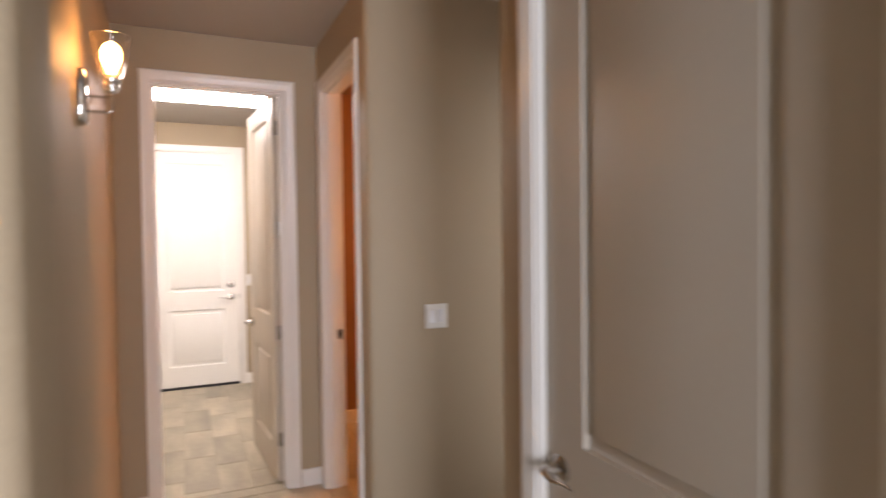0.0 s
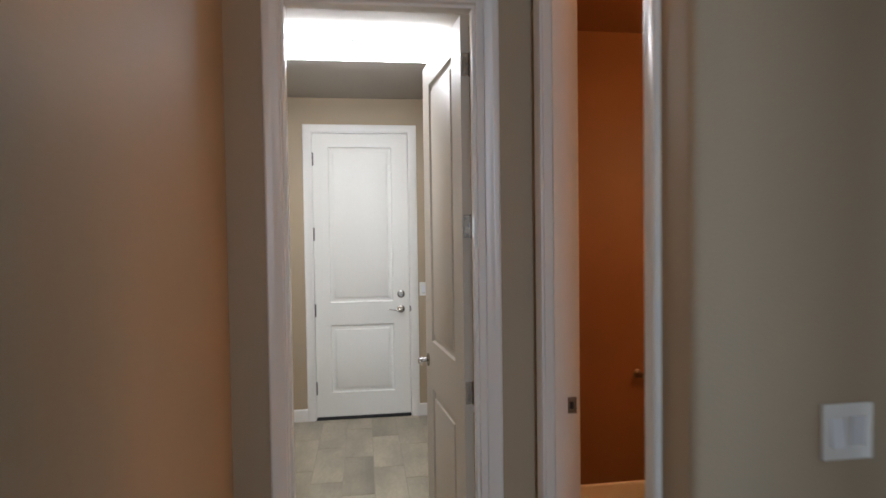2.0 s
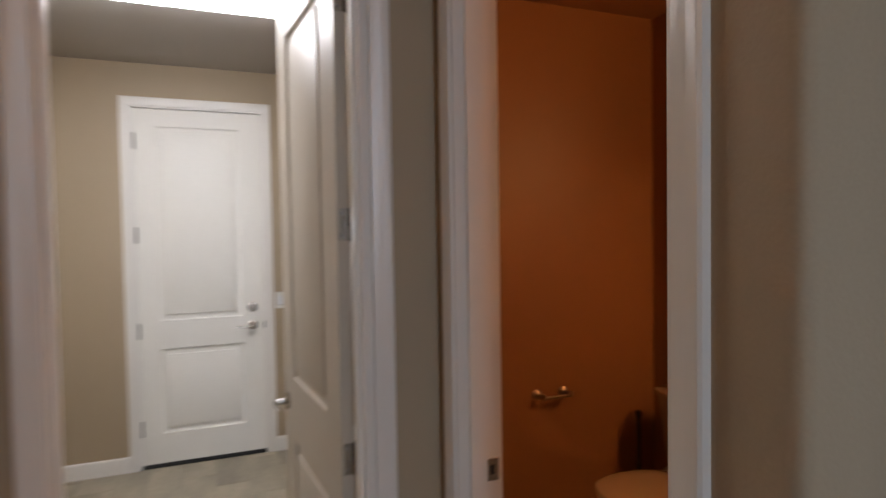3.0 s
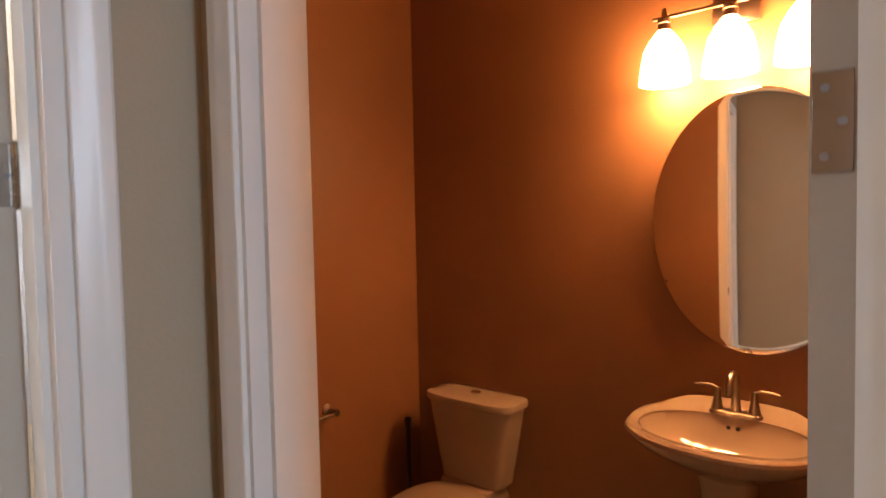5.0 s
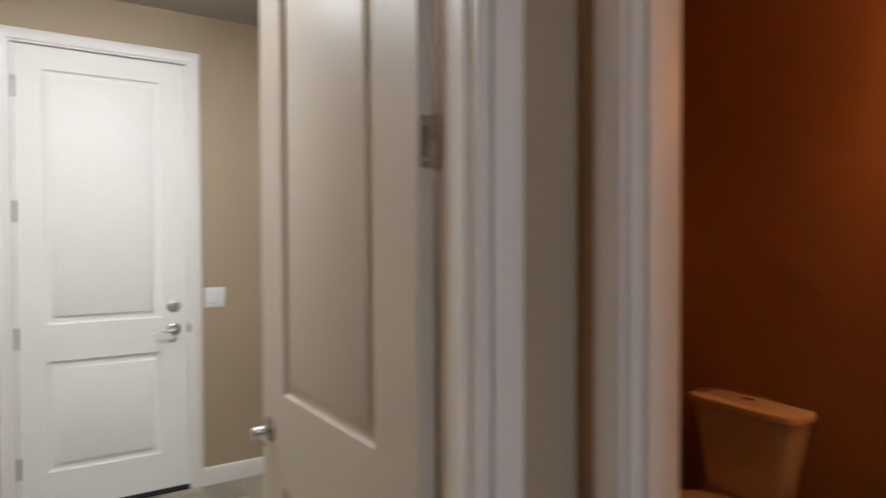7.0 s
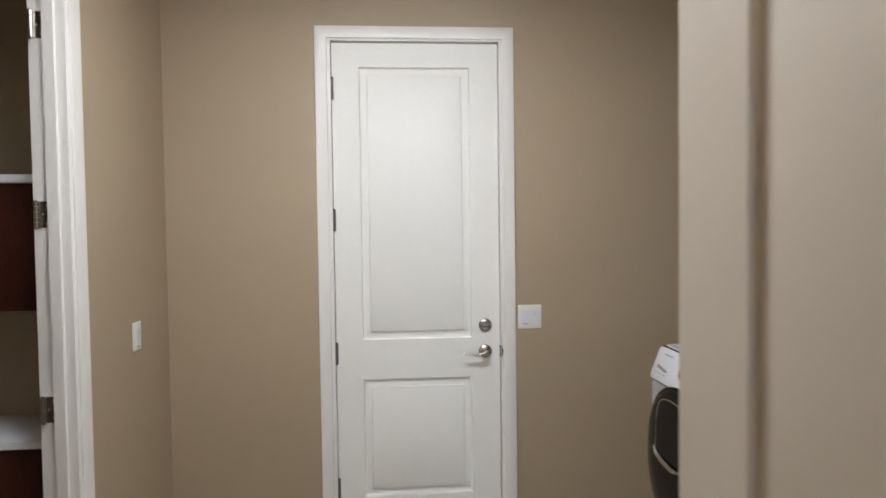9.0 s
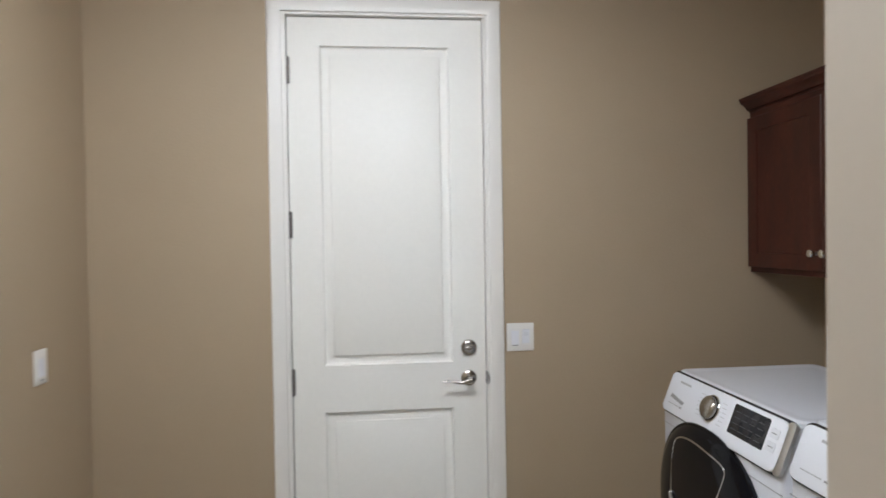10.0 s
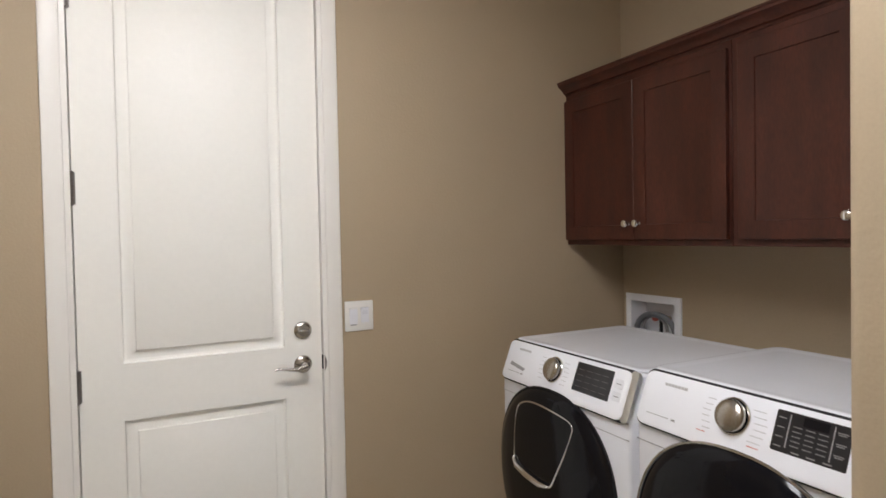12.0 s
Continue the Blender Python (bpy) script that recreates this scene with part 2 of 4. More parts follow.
wall_with_opening("wall_laundry_north", 'x', -0.02, 0.10, -1.32, 1.917, [(-0.442, 0.405, 0, HEAD + 0.01)], WALL, "beige painted wall with the garage door")
wall_with_opening("wall_laundry_west", 'y', -1.32, -1.205, -2.785, -0.02, [(-1.55, -0.79, 0, HEAD)], WALL, "beige painted wall with a side doorway")
wall_with_opening("wall_hall_south_right", 'y', 0.70, 0.80, -9.6, -5.107, [(-6.112, -5.267, 0, HEAD)], WALL, "beige painted wall with a closed panel door")
rounded_wall("wall_corridor_corner", 0.70, 0.86, -5.107, -5.085, ("nw",), WALL, "beige painted wall corner, bull-nosed")
wall_with_opening("wall_corridor_south", 'x', -5.185, -5.085, 0.86, 1.52, [(1.08, 1.46, 0.65, 2.25)], WALL, "beige painted corridor wall with an added, unseen window")
wall_with_opening("wall_corridor_east", 'y', 1.52, 1.62, -5.185, -3.955, [(-4.27, -4.08, 0.05, HEAD)], WALL, "beige painted corridor end wall with a narrow window")
wall_with_opening("wall_room_south", 'x', -9.60, -9.48, -3.6, 0.70, [(-0.58, 0.62, 0.55, 2.35)], WALL, "beige painted wall with a large window")
rounded_wall("wall_room_west", -3.7, -3.6, -9.6, -6.075, (), WALL, "beige painted room wall")
rounded_wall("wall_closet_west", -2.3, -2.2, -2.0, -0.3, (), WALL, "beige painted side room wall")
rounded_wall("wall_closet_north", -2.2, -1.32, -0.40, -0.3, (), WALL, "beige painted side room wall")
rounded_wall("wall_closet_south", -2.2, -1.32, -2.0, -1.9, (), WALL, "beige painted side room wall")
rounded_wall("wall_side_room", 1.0, 1.06, -9.6, -5.185, (), WALL, "beige painted side room wall")
rounded_wall("wall_side_room_south", 0.80, 1.0, -9.6, -9.5, (), WALL, "beige painted side room wall")

bm = bmesh.new()
box(bm, -3.8, 3.0, -9.7, 0.2, CEILING, CEILING + 0.12)
structure("ceiling", bm, CEIL, "beige painted ceiling with knockdown texture", "ceiling")
structure("ceiling_powder", B(0.765, 2.335, -3.845, -1.815, CEILING - 0.006, CEILING - 0.002), RUST, "rust painted powder room ceiling", "ceiling")
ground = structure("ground", B(-60, 60, -90, 60, -0.30, -0.22), GROUT, "pale dry ground outside", "ground")
floor = structure("floor", B(-3.8, 3.0, -9.7, 0.2, -0.2, -0.004), GROUT, "grey-beige wood-look tile floor with narrow grout", "floor")


# ---- trim ----
PROFILE = ((0.0, 0.0), (0.0, 0.010), (0.003, 0.012), (0.027, 0.013), (0.033, 0.0165), (0.051, 0.0170), (0.056, 0.013), (0.057, 0.0))


PLAIN = ((0.0, 0.0), (0.0, 0.010), (0.003, 0.0125), (0.050, 0.0145), (0.055, 0.013), (0.057, 0.010), (0.057, 0.0))


def casing(name, face, c, a0, a1, top, base=0.0, profile=PROFILE):
    """A mitred door casing around an opening from a0 to a1."""
    put = onto(face, c)
    bm = bmesh.new()
    rows = []
    for which in range(4):
        r = []
        for u, v in profile:
            a = a0 - u if which < 2 else a1 + u
            z = base if which in (0, 3) else top + u
            r.append(put(a, v, z))
        rows.append(r)
    loft(bm, rows)
    return structure(name, bm, TRIM, "white painted door casing with stepped moulding", "trim")


def jamb(name, axis, c0, c1, a0, a1, top, stop=None, t=0.018):
    """The lining of an opening, with its door stop at c = stop."""
    bm = bmesh.new()

    def put(p, q, d0, d1, z0, z1):
        if axis == 'x':
            box(bm, p, q, d0, d1, z0, z1)
        else:
            box(bm, d0, d1, p, q, z0, z1)
    put(a0 - t, a0, c0, c1, 0, top + t)
    put(a1, a1 + t, c0, c1, 0, top + t)
    put(a0, a1, c0, c1, top, top + t)
    if stop is not None:
        s0, s1 = stop
        put(a0, a0 + 0.011, s0, s1, 0, top - 0.011)
        put(a1 - 0.011, a1, s0, s1, 0, top - 0.011)
        put(a0, a1, s0, s1, top - 0.011, top)
    return structure(name, bm, TRIM, "white painted door jamb with stop", "trim")


def baseboard(name, face, c, a0, a1, h=0.105):
    put = onto(face, c)
    prof = ((0, 0), (0.013, 0), (0.013, h - 0.014), (0.010, h - 0.006), (0.005, h), (0, h))
    bm = bmesh.new()
    loft(bm, [[put(a, v, z) for v, z in prof] for a in (a0, a1)])
    return structure(name, bm, TRIM, "white painted baseboard", "trim")


jamb("trim_jamb_laundry", 'x', -2.902, -2.783, -0.282, 0.424, HEAD - 0.018, stop=(-2.875, -2.828))
structure("trim_jamb_packing", B(0.442, 0.460, -2.899, -2.786, 0, HEAD - 0.002), TRIM, "white painted jamb packing", "trim")
casing("trim_casing_laundry", 'y-', -2.90, -0.288, 0.450, HEAD - 0.002)
casing("trim_casing_laundry_inside", 'y+', -2.785, -0.288, 0.450, HEAD - 0.002)
jamb("trim_jamb_powder", 'y', 0.643, 0.767, -3.758, -3.008, HEAD - 0.018, stop=(0.675, 0.722))
casing("trim_casing_powder", 'x-', 0.645, -3.774, -2.998, HEAD - 0.002)
casing("trim_casing_powder_inside", 'x+', 0.765, -3.774, -2.998, HEAD - 0.002)
jamb("trim_jamb_garage", 'x', -0.022, 0.102, -0.424, 0.387, HEAD - 0.006, stop=(0.048, 0.09))
casing("trim_casing_garage", 'y-', -0.02, -0.440, 0.403, HEAD + 0.004, profile=PLAIN)
jamb("trim_jamb_side", 'y', -1.322, -1.203, -1.532, -0.808, HEAD - 0.018, stop=(-1.272, -1.235))
casing("trim_casing_side", 'x+', -1.205, -1.540, -0.792, HEAD - 0.002)
jamb("trim_jamb_closed", 'y', 0.698, 0.802, -6.094, -5.285, HEAD - 0.018, stop=(0.760, 0.790))
casing("trim_casing_closed", 'x-', 0.70, -6.104, -5.275, HEAD - 0.002)
skew(baseboard("baseboard_hall_left", 'x+', -0.478, -6.06, -2.915))
baseboard("baseboard_hall_end_left", 'y-', -2.90, -0.465, -0.345)
baseboard("baseboard_hall_end_right", 'y-', -2.90, 0.512, 0.645)
baseboard("baseboard_hall_right", 'x-', 0.645, -3.93, -3.833)
baseboard("baseboard_switch", 'y-', -3.955, 0.67, 1.52)
baseboard("baseboard_south_right", 'x-', 0.70, -5.215, -5.107)
baseboard("baseboard_laundry_north_left", 'y-', -0.02, -1.205, -0.493)
baseboard("baseboard_laundry_north_right", 'y-', -0.02, 0.456, 1.917)
baseboard("baseboard_laundry_west", 'x+', -1.205, -0.74, -0.033)
baseboard("baseboard_laundry_west_near", 'x+', -1.205, -2.785, -1.595)
baseboard("baseboard_laundry_east", 'x-', 1.917, -1.762, -0.033)
baseboard("baseboard_laundry_inner", 'x-', 0.645, -2.785, -1.80)
baseboard("baseboard_powder_north", 'y-', -1.815, 0.765, 2.335)
baseboard("baseboard_powder_east", 'x-', 2.335, -3.845, -1.828)
baseboard("baseboard_powder_west", 'x+', 0.765, -2.94, -1.828)

# the far window that lets the daylight in
window = thing("window_1", "large white-framed window in the room behind", "window", pose(0.02, -9.54, 0.55))
window["kind"] = "structure"
for px0, px1, pz0, pz1 in ((-0.6, 0.6, 0, 0.05), (-0.6, 0.6, 1.75, 1.80), (-0.6, -0.55, 0.05, 1.75), (0.55, 0.6, 0.05, 1.75), (-0.025, 0.025, 0.05, 1.75)):
    part("window_frame", B(px0, px1, -0.03, 0.03, pz0, pz1, bevel=0.004), TRIM, window)
for px0, px1 in ((-0.55, -0.025), (0.025, 0.55)):
    pane = part("pane", B(px0, px1, -0.004, 0.004, 0.05, 1.75), GLASS, window)
    pane.visible_shadow = False

sidelight = thing("window_2", "narrow full-height window at the corridor's end", "window", pose(1.59, -4.175, 0.05, 0, 0, -90))
sidelight["kind"] = "structure"
for px0, px1, pz0, pz1 in ((-0.095, 0.095, 0, 0.03), (-0.095, 0.095, 2.375, 2.405), (-0.095, -0.080, 0.03, 2.375), (0.080, 0.095, 0.03, 2.375)):
    part("window_frame", B(px0, px1, -0.02, 0.02, pz0, pz1, bevel=0.003), TRIM, sidelight)
pane = part("pane", B(-0.080, 0.080, -0.004, 0.004, 0.03, 2.375), GLASS, sidelight)
pane.visible_shadow = False


# out of view in the south wall, put in only to brighten the switch wall
fill_window = thing("added_window", "unseen white-framed window added to light the switch wall", "window", pose(1.27, -5.15, 0.65))
fill_window["kind"] = "structure"
for px0, px1, pz0, pz1 in ((-0.19, 0.19, 0, 0.03), (-0.19, 0.19, 1.57, 1.60), (-0.19, -0.16, 0.03, 1.57), (0.16, 0.19, 0.03, 1.57)):
    part("window_frame", B(px0, px1, -0.02, 0.02, pz0, pz1, bevel=0.003), TRIM, fill_window)
pane = part("pane", B(-0.16, 0.16, -0.004, 0.004, 0.03, 1.57), GLASS, fill_window)
pane.visible_shadow = False


# ---- doors ----
def door_slab(w, h, t, panels):
    """A moulded panel door: x from the hinge edge, y from -t to 0, panels as (x0, x1, z0, z1) on both faces."""
    bm = bmesh.new()
    xs = sorted({0, w, *[v for p in panels for v in p[:2]]})
    zs = sorted({0, h, *[v for p in panels for v in p[2:]]})
    for y, d in ((0.0, -1), (-t, 1)):
        for a, b in zip(xs, xs[1:]):
            for c, e in zip(zs, zs[1:]):
                if any(p[0] <= a and b <= p[1] and p[2] <= c and e <= p[3] for p in panels):
                    continue
                bm.faces.new([bm.verts.new(q) for q in ((a, y, c), (b, y, c), (b, y, e), (a, y, e))])
        for x0, x1, z0, z1 in panels:
            rows = []
            for inset, depth in ((0, 0), (0.0012, 0.0055), (0.0035, 0.0125), (0.008, 0.0155), (0.014, 0.0162), (0.037, 0.0100), (0.0395, 0.0086), (0.0415, 0.0022), (0.044, 0.0012)):
                yy = y + d * depth
                rows.append([(x0 + inset, yy, z0 + inset), (x1 - inset, yy, z0 + inset), (x1 - inset, yy, z1 - inset), (x0 + inset, yy, z1 - inset)])
            rr = [[bm.verts.new(q) for q in r] for r in rows]
            for a, b in zip(rr, rr[1:]):
                for i in range(4):
                    bm.faces.new((a[i], a[(i + 1) % 4], b[(i + 1) % 4], b[i]))
            bm.faces.new(rr[-1])
    for a, b in zip(xs, xs[1:]):
        for z in (0, h):
            bm.faces.new([bm.verts.new(q) for q in ((a, 0, z), (b, 0, z), (b, -t, z), (a, -t, z))])
    for c, e in zip(zs, zs[1:]):
        for x in (0, w):
            bm.faces.new([bm.verts.new(q) for q in ((x, 0, c), (x, 0, e), (x, -t, e), (x, -t, c))])
    return bm


def lever(parent, x, y, z, side, toward, metal=None):
    """A curved lever on a round rose; side: +1 or -1 along y, toward: +1 or -1 along x."""
    metal = metal or NICKEL
    s = side
    bm = bmesh.new()
    turned(bm, (x, y, z), [(0, 0.033), (0.004, 0.034), (0.009, 0.030), (0.012, 0.018), (0.014, 0.0125), (0.045, 0.0115), (0.048, 0.010)], (0, s, 0))
    pts = [(x - toward * 0.006, y + s * 0.046, z), (x + toward * 0.012, y + s * 0.050, z - 0.004), (x + toward * 0.032, y + s * 0.052, z - 0.008), (x + toward * 0.055, y + s * 0.053, z - 0.006),
           (x + toward * 0.080, y + s * 0.053, z - 0.001), (x + toward * 0.100, y + s * 0.053, z + 0.001), (x + toward * 0.115, y + s * 0.054, z - 0.002)]
    tube(bm, pts, 0, 12, True, [0.011, 0.0105, 0.0085, 0.0065, 0.0052, 0.0045, 0.003])
    return part("lever_handle", bm, metal, parent, "satin nickel lever handle")


def butt_hinge(parent, x, y, z, leaf=(0.0, -0.036), metal=None, size=1.0):
    """A butt hinge with its knuckle at (x, y); leaf: its span along y on the door edge."""
    bm = bmesh.new()
    for k in range(5):
        turned(bm, (x, y, z + size * (k * 0.018 - 0.045)), [(0.0006 * size, 0.0072 * size), (0.0008 * size, 0.0078 * size), (0.0172 * size, 0.0078 * size), (0.0174 * size, 0.0072 * size)], count=12)
    turned(bm, (x, y, z - 0.045 * size - 0.004), [(0, 0.003), (0.002, 0.0055), (0.004, 0.006)], count=12)
    turned(bm, (x, y, z + 0.045 * size), [(0, 0.006), (0.002, 0.0055), (0.004, 0.003)], count=12)
    h = part("hinge", bm, metal or NICKEL, parent, "satin nickel butt hinge")
    return h


def leaf_plate(parent, x0, x1, y0, y1, z):
    """A hinge leaf with screw heads, lying on a door edge or jamb."""
    bm = B(x0, x1, y0, y1, z - 0.0445, z + 0.0445, bevel=0.0006, segs=1)
    p = part("hinge_leaf", bm, NICKEL, parent, "satin nickel hinge leaf")
    ym, xm = (y0 + y1) / 2, (x0 + x1) / 2
    for k, off in ((-0.030, 0.006), (0.0, -0.007), (0.030, 0.006)):
        if abs(x1 - x0) < abs(y1 - y0):
            turned_bm = turned(bmesh.new(), (x0 - 0.0006, ym + off, z + k), [(0, 0.0036), (0.0008, 0.004)], (1, 0, 0), 10)
        else:
            turned_bm = turned(bmesh.new(), (xm + off, y0 - 0.0006, z + k), [(0, 0.0036), (0.0008, 0.004)], (0, 1, 0), 10)
        part("screw", turned_bm, INK, p)


HINGES = (0.265, 0.945, 1.605, 2.235)


def two_panels(w, left=0.155, right=0.145):
    return [(left, w - right, 0.215, 0.80), (left, w - right, 1.04, 2.31)]


# the closed door to the garage
gd = thing("door_1", "white two-panel door with lever and deadbolt, closed", "door", pose(-0.421, 0.002, 0.022))
gd["kind"] = "structure"
slab = part("slab", door_slab(0.805, 2.424, 0.044, [(0.129, 0.665, 0.205, 0.788), (0.129, 0.665, 0.982, 2.307)]), DOOR, gd)
slab.rotation_euler = (0, 0, 0)
slab.location = (0, 0.044, 0)
lever(gd, 0.731, 0.0, 0.912, -1, -1)
bm = turned(bmesh.new(), (0.733, 0.0, 1.042), [(0, 0.033), (0.006, 0.034), (0.011, 0.030), (0.014, 0.022), (0.016, 0.021)], (0, -1, 0))
bolt = part("deadbolt", bm, NICKEL, gd, "round satin nickel deadbolt")
bm = bmesh.new()
box(bm, 0.715, 0.751, -0.026, -0.014, 1.036, 1.048, bevel=0.004)
part("thumb_turn", bm, NICKEL, bolt)
for z in (0.25, 0.92, 1.57, 2.205):
    butt_hinge(gd, -0.003, -0.009, z, metal=AGED, size=1.2)
    part("hinge_leaf", B(-0.013, 0.009, -0.0065, -0.0005, z - 0.053, z + 0.053, bevel=0.001, segs=1), AGED, gd, "worn metal hinge leaf")
part("latch_plate", B(0.8062, 0.8085, -0.014, 0.01, 0.885, 0.94, bevel=0.0008, segs=1), RUBBER, gd)
stk = thing("strike_plate", "satin nickel strike plate beside the garage door latch", "strike plate", pose(0.388, -0.0215, 0.934))
lip = loft(bmesh.new(), [[(x * k + 0.001, y, z * k) for x, z in [(0.009 * math.sin(math.pi * i / 10), -0.030 + 0.006 * i) for i in range(11)]] for y, k in ((0.0, 1.0), (-0.0022, 1.0), (-0.0030, 0.85))])
part("lip", lip, AGED, stk, "dark worn lip")
part("door_sweep", B(0.004, 0.801, -0.006, 0.036, -0.018, -0.001, bevel=0.003), RUBBER, gd, "black rubber door sweep")
structure("trim_threshold", B(-0.424, 0.387, -0.015, 0.10, -0.003, 0.012, bevel=0.003), RUBBER, "dark metal door threshold", "trim")

# the laundry door, standing open into the laundry
OPEN_TURN = -85.0
ld = thing("door_2", "white two-panel interior door, open against the laundry side", "door", pose(0.421, -2.786, 0.010, 0, 0, 180 + OPEN_TURN))
ld["kind"] = "structure"
LW = 0.775
slab = part("slab", door_slab(LW, 2.422, 0.036, two_panels(LW, 0.150, 0.150)), DOOR_SHADED, ld)
slab.location = (0.004, 0.038, 0)
lever(ld, LW - 0.055, 0.038, 0.93, 1, -1)
lever(ld, LW - 0.055, 0.002, 0.93, -1, -1)
for z in HINGES:
    butt_hinge(ld, 0.0, 0.0, z)
    leaf_plate(ld, 0.0020, 0.0038, 0.004, 0.033, z)
part("latch_plate", B(LW + 0.0045, LW + 0.006, 0.008, 0.032, 0.90, 0.96), NICKEL, ld)

# the powder room door, standing open along the powder room wall
pd = thing("door_3", "white two-panel interior door, open into the powder room", "door", pose(0.776, -3.741, 0.010, 0, 0, 4.2))
pd["kind"] = "structure"
PW = 0.77
slab = part("slab", door_slab(PW, 2.422, 0.036, two_panels(PW, 0.150, 0.150)), DOOR_SHADED, pd)
slab.location = (0.004, 0.036, 0)
lever(pd, PW - 0.055, 0.036, 0.93, 1, -1, BRONZE)
for z in HINGES:
    leaf_plate(pd, 0.0020, 0.0038, 0.003, 0.034, z)

# the closed door in the hall's right wall
cd = thing("door_4", "white two-panel interior door with lever, closed", "door", pose(0.722, -6.090, 0.010, 0, 0, 90))
cd["kind"] = "structure"
CW = 0.802
slab = part("slab", door_slab(CW, 2.422, 0.036, two_panels(CW, 0.150, 0.150)), DOOR_SHADED, cd)
slab.location = (0, 0.0, 0)
lever(cd, CW - 0.060, 0.0, 0.965, 1, -1)
for z in HINGES:
    butt_hinge(cd, -0.002, 0.006, z)

# hinge leaves on the side doorway's jamb, and the strike on the powder jamb
side = thing("door_frame_hinges", "satin nickel hinge leaves left on a white jamb", "hinge", pose(-1.262, -0.812, 0.0))
side["kind"] = "structure"
for z in HINGES:
    leaf_plate(side, -0.040, -0.006, 0.0020, 0.0038, z)
    butt_hinge(side, -0.046, -0.003, z)
strike = thing("strike_plate", "satin nickel strike plate on the white powder room jamb", "strike plate", pose(0.735, -3.0095, 0.955))
part("plate", B(-0.012, 0.024, -0.0008, 0.0012, -0.030, 0.030, bevel=0.0006, segs=1), NICKEL, strike)
part("strike_hole", B(-0.002, 0.012, -0.0014, -0.0006, -0.013, 0.013), RUBBER, strike)


# ---- small wall things ----
def switch_plate(name, face, c, a, z, gangs, label):
    w = 0.070 if gangs == 1 else 0.116
    turn = {'y-': 0, 'x-': -90, 'x+': 90, 'y+': 180}[face]
    at = onto(face, c)(a, 0, z)
    ob = thing(name, label, "light switch", pose(*at, 0, 0, turn))
    part("plate", B(-w / 2, w / 2, -0.006, 0.0, -0.059, 0.059, bevel=0.0025), PLATE, ob)
    for g in range(gangs):
        gx = 0 if gangs == 1 else (-0.023 + 0.046 * g)
        bm = B(gx - 0.0165, gx + 0.0165, -0.0085, -0.005, -0.033, 0.033, bevel=0.0012, segs=1)
        for v in bm.verts:
            if v.co.y < -0.008:
                v.co.y += 0.003 * (v.co.z / 0.033) * (1 if g == 0 else -1)
        part("rocker", bm, PANEL, ob)
        for zz in (-0.042, 0.042):
            part("screw", turned(bmesh.new(), (gx, -0.0055, zz), [(0, 0.0028), (0.0012, 0.0026)], (0, -1, 0), 10), PLATE, ob)
    return ob


switch_plate("light_switch", 'y-', -3.955, 0.985, 1.168, 2, "white two-gang rocker switch on the beige wall")
gs = switch_plate("light_switch", 'y-', -0.02, 0.530, 1.105, 2, "white two-gang switch beside the garage door")
part("indicator", B(-0.036, -0.012, -0.0092, -0.0085, -0.036, -0.031), INK, gs, "small dark indicator bar")
part("sensor_lens", B(0.0125, 0.0335, -0.0105, -0.0080, 0.006, 0.029, bevel=0.002), ENAMEL, gs, "translucent sensor lens")
ls = switch_plate("light_switch", 'x+', -1.205, -0.355, 1.112, 1, "white single rocker switch on the side wall")
part("indicator", B(-0.010, 0.010, -0.0095, -0.0085, -0.046, -0.041), INK, ls, "small dark indicator bar")

# white wall cabinet behind the open laundry door
wp = thing("wiring_cabinet", "white metal wiring cabinet with latches on the wall", "cabinet", pose(0.645, -2.33, 1.09, 0, 0, -90))
part("body", B(-0.20, 0.20, -0.075, 0.0, 0.0, 0.50, bevel=0.006), ENAMEL, wp)
part("door", B(-0.19, 0.19, -0.084, -0.074, 0.012, 0.488, bevel=0.003), ENAMEL, wp)
for z in (0.12, 0.38):
    for k in (0, 0.016):
        part("latch", B(-0.05, 0.0, -0.092, -0.083, z + k, z + k + 0.009, bevel=0.002), PANEL, wp)


